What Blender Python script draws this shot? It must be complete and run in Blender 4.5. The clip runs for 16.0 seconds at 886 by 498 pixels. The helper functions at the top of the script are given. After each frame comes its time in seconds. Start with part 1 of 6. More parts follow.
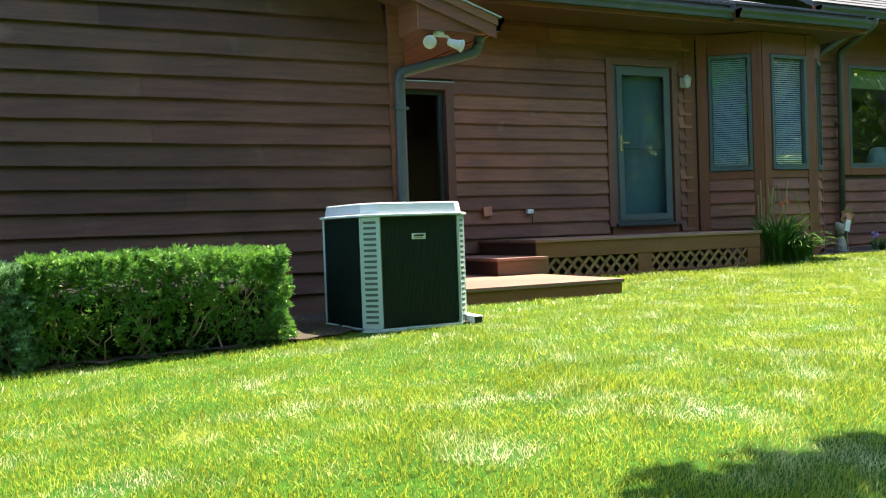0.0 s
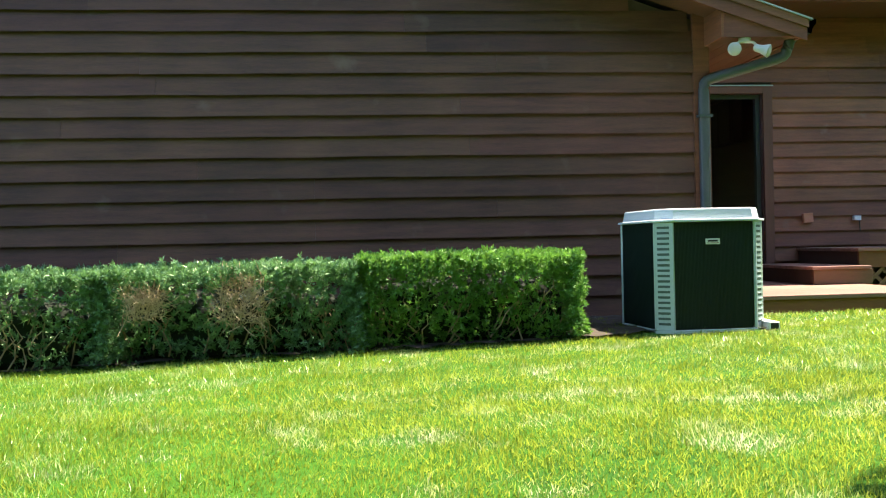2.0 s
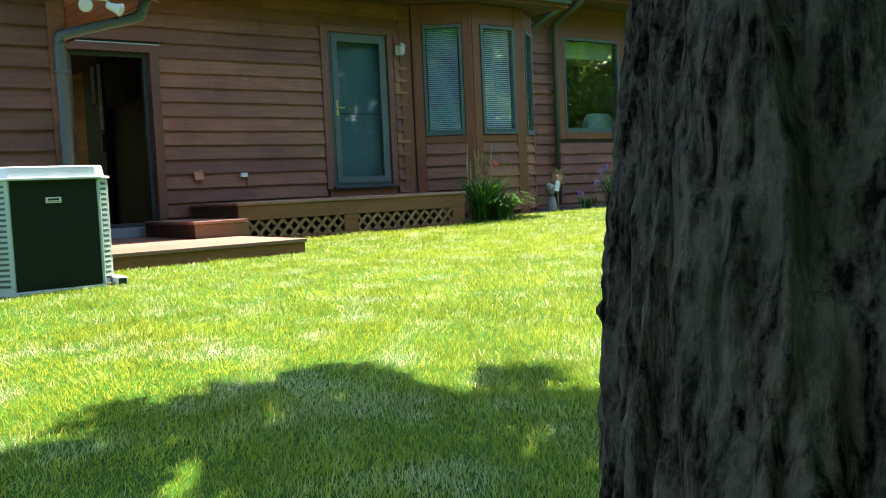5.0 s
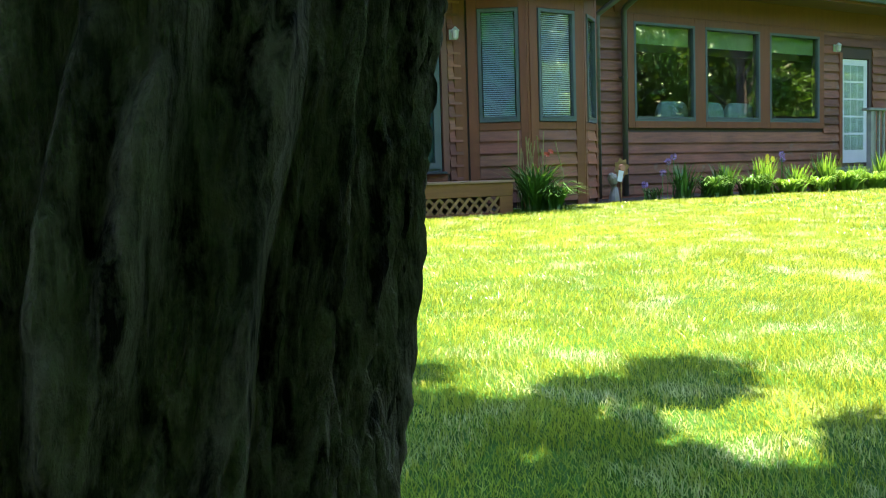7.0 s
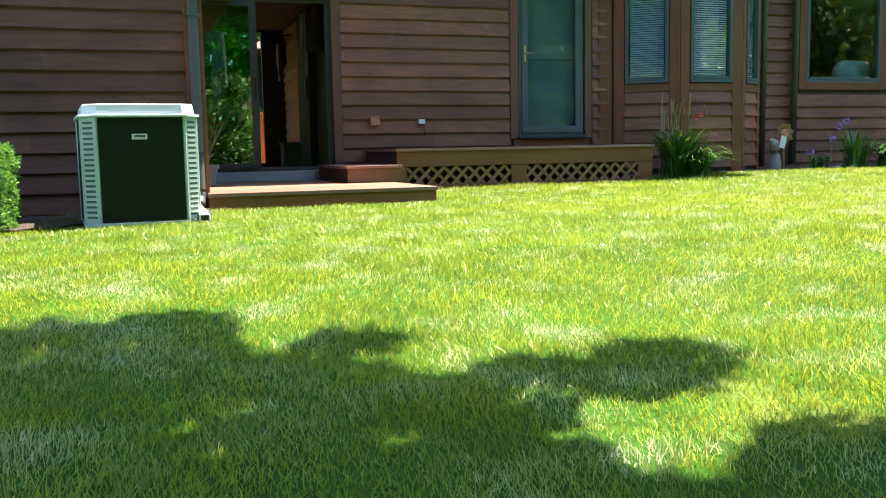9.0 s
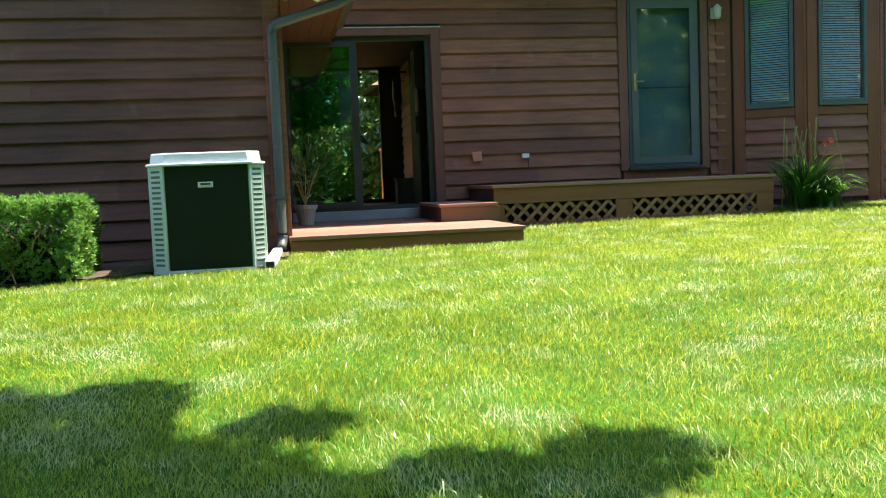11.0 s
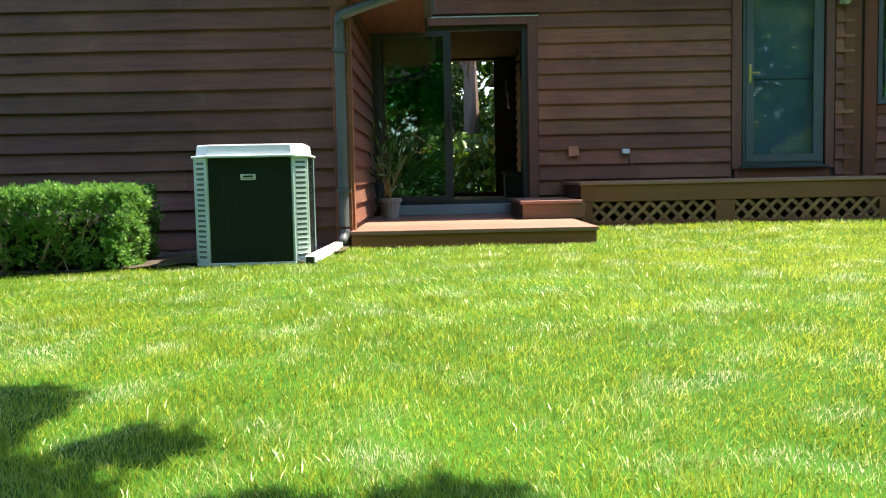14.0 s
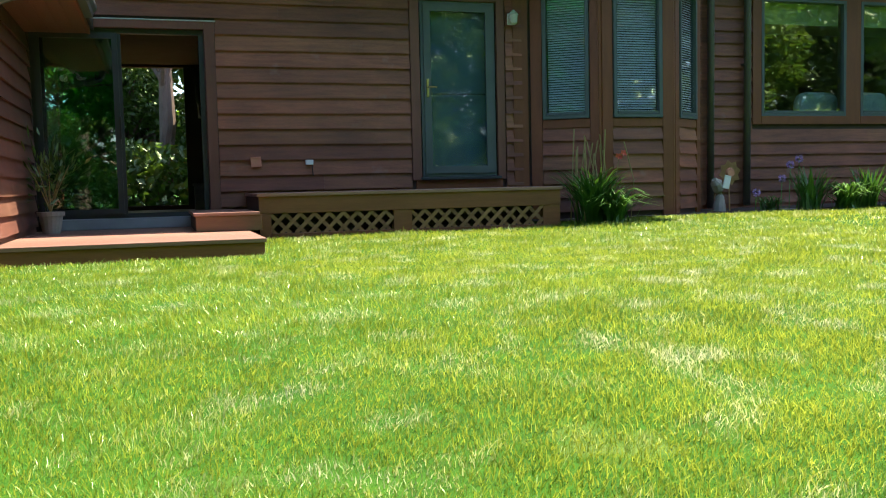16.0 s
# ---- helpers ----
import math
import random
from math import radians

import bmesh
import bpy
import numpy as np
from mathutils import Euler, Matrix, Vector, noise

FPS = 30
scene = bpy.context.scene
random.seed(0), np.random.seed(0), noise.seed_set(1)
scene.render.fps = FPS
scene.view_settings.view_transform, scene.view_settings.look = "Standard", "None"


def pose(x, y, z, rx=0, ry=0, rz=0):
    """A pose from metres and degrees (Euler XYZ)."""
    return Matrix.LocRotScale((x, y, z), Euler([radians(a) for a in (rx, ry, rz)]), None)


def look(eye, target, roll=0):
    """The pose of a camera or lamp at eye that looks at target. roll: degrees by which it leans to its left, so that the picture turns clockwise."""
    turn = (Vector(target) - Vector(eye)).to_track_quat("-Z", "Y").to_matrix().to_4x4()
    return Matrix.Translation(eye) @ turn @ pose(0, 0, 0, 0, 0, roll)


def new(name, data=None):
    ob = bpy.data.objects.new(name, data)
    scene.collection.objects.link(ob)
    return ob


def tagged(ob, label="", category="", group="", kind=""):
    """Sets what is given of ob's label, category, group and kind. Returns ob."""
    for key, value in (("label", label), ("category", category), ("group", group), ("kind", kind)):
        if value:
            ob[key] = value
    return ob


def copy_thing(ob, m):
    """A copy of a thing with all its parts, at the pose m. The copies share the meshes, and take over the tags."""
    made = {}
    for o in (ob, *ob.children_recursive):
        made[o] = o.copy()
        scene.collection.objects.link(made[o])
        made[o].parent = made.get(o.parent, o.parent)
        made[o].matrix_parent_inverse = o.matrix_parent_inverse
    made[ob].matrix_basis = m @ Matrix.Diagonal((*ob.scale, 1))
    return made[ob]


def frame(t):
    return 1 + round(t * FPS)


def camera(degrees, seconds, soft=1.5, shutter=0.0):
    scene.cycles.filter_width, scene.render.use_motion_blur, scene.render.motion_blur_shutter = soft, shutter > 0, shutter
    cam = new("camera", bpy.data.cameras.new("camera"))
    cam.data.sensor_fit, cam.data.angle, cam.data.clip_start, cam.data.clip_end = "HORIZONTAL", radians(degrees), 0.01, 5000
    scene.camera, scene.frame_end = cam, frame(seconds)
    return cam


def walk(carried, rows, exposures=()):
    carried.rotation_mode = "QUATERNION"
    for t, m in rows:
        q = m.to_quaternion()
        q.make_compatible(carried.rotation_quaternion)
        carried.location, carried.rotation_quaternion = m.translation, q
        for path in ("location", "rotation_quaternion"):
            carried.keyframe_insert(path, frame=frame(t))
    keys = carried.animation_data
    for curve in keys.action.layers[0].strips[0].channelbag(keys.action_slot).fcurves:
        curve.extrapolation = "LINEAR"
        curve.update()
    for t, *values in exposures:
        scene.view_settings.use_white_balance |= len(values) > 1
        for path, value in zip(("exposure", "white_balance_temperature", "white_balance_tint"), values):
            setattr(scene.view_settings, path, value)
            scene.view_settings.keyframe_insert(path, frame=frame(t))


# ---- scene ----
EXPOSURES = [(0, 2.31, 6250, 13), (2, 2.36, 6250, 13), (3.5, 2.38, 6250, 13), (5, 2.49, 6250, 13), (7.3, 2.85, 6250, 13), (8, 2.71, 6250, 13), (9, 2.46, 6250, 13), (12, 2.29, 6250, 13), (14.5, 2.24, 6250, 13), (16, 2.03, 6250, 13)]
cam = camera(51.4, 16.0, soft=1.1)
PATH = [
    (0, (-3.194, -7.207, 0.676), (-2.312, -5.412, 0.632), -2.0),
    (0.5, (-3.142, -7.349, 0.689), (-2.599, -5.425, 0.652), -1.3),
    (1, (-3.109, -7.438, 0.679), (-2.735, -5.474, 0.654), -1.2),
    (1.5, (-3.098, -7.555, 0.663), (-2.839, -5.572, 0.661), -0.9),
    (2, (-3.089, -7.688, 0.653), (-2.887, -5.698, 0.643), -1.3),
    (2.5, (-3.065, -7.77, 0.598), (-2.86, -5.781, 0.537), -1.3),
    (3, (-2.963, -7.912, 0.561), (-2.601, -5.95, 0.421), -1.1),
    (3.5, (-2.916, -7.978, 0.584), (-2.334, -6.069, 0.453), -0.8),
    (4, (-2.818, -7.999, 0.586), (-1.989, -6.183, 0.456), -1.5),
    (4.5, (-2.609, -8.058, 0.596), (-1.54, -6.372, 0.467), -0.7),
    (5, (-2.405, -8.131, 0.615), (-1.172, -6.563, 0.476), -2.6),
    (5.2, (-2.337, -8.179, 0.611), (-1.083, -6.627, 0.477), -1.5),
    (7.3, (-1.453, -8.368, 0.537), (-0.467, -6.636, 0.371), -2.0),
    (7.5, (-1.375, -8.397, 0.532), (-0.434, -6.641, 0.353), -2.1),
    (8, (-1.172, -8.444, 0.509), (-0.36, -6.627, 0.305), -2.5),
    (8.5, (-0.979, -8.456, 0.509), (-0.215, -6.62, 0.299), -3.0),
    (9, (-0.79, -8.477, 0.503), (-0.119, -6.606, 0.287), -1.1),
    (9.5, (-0.606, -8.43, 0.49), (-0.03, -6.524, 0.301), -0.9),
    (9.7, (-0.533, -8.404, 0.511), (0.023, -6.489, 0.351), -1.0),
    (11.8, (0.158, -8.323, 0.595), (0.4, -6.343, 0.446), -3.2),
    (12, (0.216, -8.308, 0.593), (0.44, -6.326, 0.444), -3.2),
    (12.5, (0.389, -8.252, 0.603), (0.521, -6.263, 0.433), -2.1),
    (13, (0.51, -8.213, 0.591), (0.583, -6.223, 0.408), -1.6),
    (13.5, (0.642, -8.136, 0.61), (0.68, -6.144, 0.433), -1.6),
    (14, (0.764, -8.097, 0.61), (0.775, -6.103, 0.452), -1.2),
    (14.5, (0.921, -8.088, 0.598), (0.931, -6.095, 0.433), 1.0),
    (15, (1.047, -8.054, 0.573), (1.198, -6.066, 0.415), -0.8),
    (15.5, (1.176, -8.042, 0.569), (1.578, -6.09, 0.404), -0.4),
    (16, (1.294, -7.99, 0.57), (1.881, -6.084, 0.429), -1.3),
]
walk(cam, [(t, look(eye, target, roll)) for t, eye, target, roll in PATH],
     exposures=EXPOSURES)

# ---- light ----
SUN_WAY = Vector((0.40, 0.20, 1.0)).normalized()
world = bpy.data.worlds.new("world")
scene.world = world
world.use_nodes = True
sky = world.node_tree.nodes.new("ShaderNodeTexSky")
sky.sky_type, sky.sun_disc = "NISHITA", False
sky.sun_elevation = math.asin(SUN_WAY.z)
sky.sun_rotation = math.atan2(SUN_WAY.x, SUN_WAY.y)
world.node_tree.links.new(sky.outputs[0], world.node_tree.nodes["Background"].inputs[0])
world.node_tree.nodes["Background"].inputs[1].default_value = 0.122
sun = new("sun", bpy.data.lights.new("sun", "SUN"))
sun.data.energy, sun.data.angle, sun.data.color = 5.1, radians(0.5), (1.0, 0.865, 0.65)
sun.matrix_world = look(SUN_WAY * 40, (0, 0, 0))


# ---- materials ----
def nodes_of(name):
    m = bpy.data.materials.new(name)
    m.use_nodes = True
    return m, m.node_tree.nodes, m.node_tree.links


def surf(name, dark, light, rough=0.7, noise=4.0, stretch=(1, 1, 1), fine=60.0, bump=0.25, rand=0.0, island=0.0, metal=0.0,
         spots=None, spec=0.4, contrast=0.25, coarse=0.7, deep=0.004):
    """A surface with colour at two scales, bump, and a shift of brightness from piece to piece."""
    m, n, l = nodes_of(name)
    p = n["Principled BSDF"]
    p.inputs["Roughness"].default_value, p.inputs["Metallic"].default_value = rough, metal
    p.inputs["Specular IOR Level"].default_value = spec
    geo = n.new("ShaderNodeNewGeometry")
    mp = n.new("ShaderNodeMapping")
    mp.inputs["Scale"].default_value = stretch
    l.new(geo.outputs["Position"], mp.inputs[0])
    a, b = n.new("ShaderNodeTexNoise"), n.new("ShaderNodeTexNoise")
    a.inputs["Scale"].default_value, a.inputs["Detail"].default_value = noise, 5
    b.inputs["Scale"].default_value, b.inputs["Detail"].default_value = fine, 3
    l.new(mp.outputs[0], a.inputs["Vector"]), l.new(mp.outputs[0], b.inputs["Vector"])
    big = n.new("ShaderNodeTexNoise")
    big.inputs["Scale"].default_value = coarse
    l.new(geo.outputs["Position"], big.inputs["Vector"])
    mixf = n.new("ShaderNodeMix")
    mixf.inputs["Factor"].default_value = 0.35
    l.new(a.outputs["Fac"], mixf.inputs[2]), l.new(b.outputs["Fac"], mixf.inputs[3])
    add = n.new("ShaderNodeMath")
    add.operation = "MULTIPLY_ADD"
    add.inputs[1].default_value = 0.5
    l.new(big.outputs["Fac"], add.inputs[0]), l.new(mixf.outputs[0], add.inputs[2])
    ramp = n.new("ShaderNodeMapRange")
    ramp.inputs["From Min"].default_value, ramp.inputs["From Max"].default_value = 0.75 - contrast, 0.75 + contrast
    l.new(add.outputs[0], ramp.inputs[0])
    col = n.new("ShaderNodeMix")
    col.data_type = "RGBA"
    col.inputs[6].default_value, col.inputs[7].default_value = (*dark, 1), (*light, 1)
    l.new(ramp.outputs[0], col.inputs[0])
    out = col.outputs[2]
    if spots:
        v = n.new("ShaderNodeTexNoise")
        v.inputs["Scale"].default_value, v.inputs["Detail"].default_value = spots[1], 6
        l.new(geo.outputs["Position"], v.inputs["Vector"])
        r = n.new("ShaderNodeMapRange")
        r.inputs["From Min"].default_value, r.inputs["From Max"].default_value = spots[2], spots[2] + 0.12
        l.new(v.outputs["Fac"], r.inputs[0])
        c2 = n.new("ShaderNodeMix")
        c2.data_type = "RGBA"
        c2.inputs[7].default_value = (*spots[0], 1)
        l.new(r.outputs[0], c2.inputs[0]), l.new(out, c2.inputs[6])
        out = c2.outputs[2]
    if rand or island:
        hsv = n.new("ShaderNodeHueSaturation")
        src = n.new("ShaderNodeObjectInfo").outputs["Random"] if rand else geo.outputs["Random Per Island"]
        amount = rand or island
        v = n.new("ShaderNodeMapRange")
        v.inputs["To Min"].default_value, v.inputs["To Max"].default_value = 1 - amount, 1 + amount
        l.new(src, v.inputs[0]), l.new(v.outputs[0], hsv.inputs["Value"]), l.new(out, hsv.inputs["Color"])
        h = n.new("ShaderNodeMapRange")
        h.inputs["To Min"].default_value, h.inputs["To Max"].default_value = 0.5 - amount * 0.03, 0.5 + amount * 0.03
        w = n.new("ShaderNodeMath")
        w.operation = "FRACT"
        k = n.new("ShaderNodeMath")
        k.operation = "MULTIPLY"
        k.inputs[1].default_value = 17.3
        l.new(src, k.inputs[0]), l.new(k.outputs[0], w.inputs[0]), l.new(w.outputs[0], h.inputs[0]), l.new(h.outputs[0], hsv.inputs["Hue"])
        out = hsv.outputs[0]
    l.new(out, p.inputs["Base Color"])
    bp = n.new("ShaderNodeBump")
    bp.inputs["Strength"].default_value, bp.inputs["Distance"].default_value = bump, deep
    l.new(mixf.outputs[0], bp.inputs["Height"]), l.new(bp.outputs[0], p.inputs["Normal"])
    rr = n.new("ShaderNodeMapRange")
    rr.inputs["To Min"].default_value, rr.inputs["To Max"].default_value = max(rough - 0.12, 0.05), min(rough + 0.1, 1)
    l.new(a.outputs["Fac"], rr.inputs[0]), l.new(rr.outputs[0], p.inputs["Roughness"])
    return m


def bark_stuff(name, dark, light, moss):
    """Furrowed bark: upright ridges with dark cracks between them, flaky on top, a little moss."""
    m, n, l = nodes_of(name)
    p = n["Principled BSDF"]
    p.inputs["Roughness"].default_value, p.inputs["Specular IOR Level"].default_value = 0.95, 0.05
    geo = n.new("ShaderNodeNewGeometry")
    wob = n.new("ShaderNodeTexNoise")
    wob.inputs["Scale"].default_value, wob.inputs["Detail"].default_value = 9.0, 4
    l.new(geo.outputs["Position"], wob.inputs["Vector"])
    warp = n.new("ShaderNodeVectorMath")
    warp.operation = "MULTIPLY_ADD"
    warp.inputs[1].default_value = (0.022, 0.022, 0.022)
    l.new(wob.outputs["Color"], warp.inputs[0]), l.new(geo.outputs["Position"], warp.inputs[2])
    heights = []
    for scale, tall, low, high in ((32.0, 0.085, 0.40, 0.56), (80.0, 0.30, 0.36, 0.64)):
        mp = n.new("ShaderNodeMapping")
        mp.inputs["Scale"].default_value = (1, 1, tall)
        v = n.new("ShaderNodeTexNoise")
        v.inputs["Scale"].default_value, v.inputs["Detail"].default_value, v.inputs["Roughness"].default_value = scale, 5, 0.62
        r = n.new("ShaderNodeMapRange")
        r.inputs["From Min"].default_value, r.inputs["From Max"].default_value = low, high
        l.new(warp.outputs[0], mp.inputs[0]), l.new(mp.outputs[0], v.inputs["Vector"]), l.new(v.outputs["Fac"], r.inputs[0])
        heights.append(r.outputs[0])
    flake = n.new("ShaderNodeTexNoise")
    flake.inputs["Scale"].default_value, flake.inputs["Detail"].default_value, flake.inputs["Roughness"].default_value = 120.0, 6, 0.7
    mf = n.new("ShaderNodeMapping")
    mf.inputs["Scale"].default_value = (1, 1, 0.8)
    l.new(geo.outputs["Position"], mf.inputs[0]), l.new(mf.outputs[0], flake.inputs["Vector"])
    mix = n.new("ShaderNodeMix")
    mix.inputs["Factor"].default_value = 0.42
    l.new(heights[0], mix.inputs[2]), l.new(heights[1], mix.inputs[3])
    mix2 = n.new("ShaderNodeMix")
    mix2.inputs["Factor"].default_value = 0.46
    l.new(mix.outputs[0], mix2.inputs[2]), l.new(flake.outputs["Fac"], mix2.inputs[3])
    # low, cracked parts get the dark tone: bark colour plus crack shade painted in
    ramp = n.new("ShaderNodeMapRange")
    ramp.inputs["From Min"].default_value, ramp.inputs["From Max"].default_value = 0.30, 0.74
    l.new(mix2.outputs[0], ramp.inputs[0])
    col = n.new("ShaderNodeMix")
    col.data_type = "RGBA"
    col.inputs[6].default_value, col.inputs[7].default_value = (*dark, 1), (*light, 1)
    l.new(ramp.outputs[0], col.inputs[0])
    green = n.new("ShaderNodeTexNoise")
    green.inputs["Scale"].default_value, green.inputs["Detail"].default_value = 7.0, 5
    l.new(geo.outputs["Position"], green.inputs["Vector"])
    gr = n.new("ShaderNodeMapRange")
    gr.inputs["From Min"].default_value, gr.inputs["From Max"].default_value, gr.inputs["To Max"].default_value = 0.5, 0.75, 0.45
    l.new(green.outputs["Fac"], gr.inputs[0])
    gm = n.new("ShaderNodeMix")
    gm.data_type = "RGBA"
    gm.inputs[7].default_value = (*moss, 1)
    l.new(gr.outputs[0], gm.inputs[0]), l.new(col.outputs[2], gm.inputs[6]), l.new(gm.outputs[2], p.inputs["Base Color"])
    bp = n.new("ShaderNodeBump")
    bp.inputs["Strength"].default_value, bp.inputs["Distance"].default_value = 1.0, 0.020
    l.new(mix2.outputs[0], bp.inputs["Height"]), l.new(bp.outputs[0], p.inputs["Normal"])
    return m


def leafy(name, dark, light, trans=0.5, gloss=0.12, rough=0.4, patch=None, scale=0.9, through_tint=(1.25, 1.2, 0.55), glint=None, spread=0.55):
    """Leaves and blades: coloured piece by piece and in drifts, letting light through."""
    m, n, l = nodes_of(name)
    n.remove(n["Principled BSDF"])
    geo = n.new("ShaderNodeNewGeometry")
    big = n.new("ShaderNodeTexNoise")
    big.inputs["Scale"].default_value, big.inputs["Detail"].default_value = scale, 3
    l.new(geo.outputs["Position"], big.inputs["Vector"])
    s = n.new("ShaderNodeMath")
    s.operation = "MULTIPLY_ADD"
    s.inputs[1].default_value = spread
    l.new(geo.outputs["Random Per Island"], s.inputs[0])
    big2 = n.new("ShaderNodeMapRange")
    big2.inputs["From Min"].default_value, big2.inputs["From Max"].default_value = 0.3, 0.7
    big2.inputs["To Max"].default_value = 0.5
    l.new(big.outputs["Fac"], big2.inputs[0]), l.new(big2.outputs[0], s.inputs[2])
    col = n.new("ShaderNodeMix")
    col.data_type = "RGBA"
    col.inputs[6].default_value, col.inputs[7].default_value = (*dark, 1), (*light, 1)
    l.new(s.outputs[0], col.inputs[0])
    if patch:
        v = n.new("ShaderNodeTexNoise")
        v.inputs["Scale"].default_value, v.inputs["Detail"].default_value = patch[1], 4
        l.new(geo.outputs["Position"], v.inputs["Vector"])
        k = n.new("ShaderNodeMath")
        k.operation = "MULTIPLY_ADD"
        k.inputs[1].default_value = 0.16
        l.new(geo.outputs["Random Per Island"], k.inputs[0]), l.new(v.outputs["Fac"], k.inputs[2])
        r = n.new("ShaderNodeMapRange")
        r.inputs["From Min"].default_value, r.inputs["From Max"].default_value = patch[2], patch[2] + 0.24
        l.new(k.outputs[0], r.inputs[0])
    d, t, g = n.new("ShaderNodeBsdfDiffuse"), n.new("ShaderNodeBsdfTranslucent"), n.new("ShaderNodeBsdfGlossy")
    warm = n.new("ShaderNodeMix")
    warm.data_type, warm.blend_type = "RGBA", "MULTIPLY"
    warm.inputs[0].default_value = 1.0
    warm.inputs[7].default_value = (*through_tint, 1)
    l.new(col.outputs[2], warm.inputs[6])
    through_out = warm.outputs[2]
    if patch:
        c3 = n.new("ShaderNodeMix")
        c3.data_type = "RGBA"
        c3.inputs[7].default_value = (*patch[0], 1)
        l.new(r.outputs[0], c3.inputs[0]), l.new(through_out, c3.inputs[6])
        through_out = c3.outputs[2]
    l.new(col.outputs[2], d.inputs[0]), l.new(through_out, t.inputs[0])
    g.inputs["Roughness"].default_value = rough
    g.inputs[0].default_value = (0.80, 0.95, 0.62, 1)
    m1, m2 = n.new("ShaderNodeMixShader"), n.new("ShaderNodeMixShader")
    m1.inputs[0].default_value = trans
    m2.inputs[0].default_value = gloss
    if glint:
        # drifts where the blades lie flat and shine
        gn = n.new("ShaderNodeTexNoise")
        gn.inputs["Scale"].default_value, gn.inputs["Detail"].default_value = glint[0], 5
        l.new(geo.outputs["Position"], gn.inputs["Vector"])
        gk = n.new("ShaderNodeMath")
        gk.operation = "MULTIPLY_ADD"
        gk.inputs[1].default_value = 0.14
        l.new(geo.outputs["Random Per Island"], gk.inputs[0]), l.new(gn.outputs["Fac"], gk.inputs[2])
        gr = n.new("ShaderNodeMapRange")
        gr.inputs["From Min"].default_value, gr.inputs["From Max"].default_value = glint[1], glint[1] + 0.16
        gr.inputs["To Min"].default_value, gr.inputs["To Max"].default_value = gloss, glint[2]
        l.new(gk.outputs[0], gr.inputs[0]), l.new(gr.outputs[0], m2.inputs[0])
    l.new(d.outputs[0], m1.inputs[1]), l.new(t.outputs[0], m1.inputs[2])
    l.new(m1.outputs[0], m2.inputs[1]), l.new(g.outputs[0], m2.inputs[2])
    l.new(m2.outputs[0], n["Material Output"].inputs[0])
    return m


def glass(name, tint=(0.9, 0.96, 0.94), gloss=1.0):
    m, n, l = nodes_of(name)
    n.remove(n["Principled BSDF"])
    t, g, mx, fr = (n.new("ShaderNodeBsdf" + "Transparent"), n.new("ShaderNodeBsdfGlossy"), n.new("ShaderNodeMixShader"), n.new("ShaderNodeLayerWeight"))
    t.inputs[0].default_value = (*tint, 1)
    g.inputs["Roughness"].default_value = 0.015
    fr.inputs["Blend"].default_value = 0.5
    steep = n.new("ShaderNodeMath")
    steep.operation = "POWER"
    steep.inputs[1].default_value = 5.0
    k = n.new("ShaderNodeMath")
    k.operation, k.use_clamp = "MULTIPLY_ADD", True
    k.inputs[1].default_value, k.inputs[2].default_value = 0.96, 0.042 * gloss
    nz = n.new("ShaderNodeTexNoise")
    nz.inputs["Scale"].default_value = 1.3
    bp = n.new("ShaderNodeBump")
    bp.inputs["Strength"].default_value, bp.inputs["Distance"].default_value = 0.05, 0.02
    l.new(nz.outputs["Fac"], bp.inputs["Height"]), l.new(bp.outputs[0], g.inputs["Normal"])
    l.new(fr.outputs["Facing"], steep.inputs[0]), l.new(steep.outputs[0], k.inputs[0]), l.new(k.outputs[0], mx.inputs[0])
    l.new(t.outputs[0], mx.inputs[1]), l.new(g.outputs[0], mx.inputs[2]), l.new(mx.outputs[0], n["Material Output"].inputs[0])
    return m


# one siding in two tones: lit for the back, shade painted in for the wing
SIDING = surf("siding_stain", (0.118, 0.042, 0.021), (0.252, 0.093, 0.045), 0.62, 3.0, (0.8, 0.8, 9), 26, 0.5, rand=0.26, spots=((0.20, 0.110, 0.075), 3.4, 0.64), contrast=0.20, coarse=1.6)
WINGSIDING_SHADED = surf("wing_siding_shaded", (0.070, 0.028, 0.017), (0.143, 0.059, 0.034), 0.62, 3.0, (0.8, 0.8, 9), 26, 0.5, rand=0.22, spots=((0.150, 0.085, 0.055), 3.4, 0.64), contrast=0.20, coarse=1.6)
TRIM = surf("trim_stain", (0.128, 0.038, 0.014), (0.21, 0.070, 0.026), 0.6, 3.0, (5, 5, 0.6), 30, 0.3, rand=0.08)
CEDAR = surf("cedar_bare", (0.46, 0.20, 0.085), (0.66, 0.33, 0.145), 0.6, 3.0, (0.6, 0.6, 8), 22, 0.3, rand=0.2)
SOFFIT = surf("soffit_wood", (0.105, 0.045, 0.026), (0.18, 0.080, 0.044), 0.6, 3.0, (4, 0.6, 4), 22, 0.3, rand=0.1)
CASING = surf("casing_stain", (0.110, 0.045, 0.028), (0.185, 0.078, 0.049), 0.6, 3.0, (5, 5, 0.6), 30, 0.3, rand=0.08)
CORE = surf("sheathing", (0.05, 0.03, 0.025), (0.08, 0.05, 0.04), 0.8)
DECKTOP = surf("deck_boards", (0.160, 0.080, 0.056), (0.285, 0.155, 0.115), 0.45, 3.0, (0.7, 9, 9), 22, 0.3, rand=0.18)
DECKSIDE = surf("deck_stain", (0.125, 0.046, 0.016), (0.215, 0.082, 0.029), 0.6, 3.0, (0.7, 9, 9), 24, 0.3, rand=0.10)
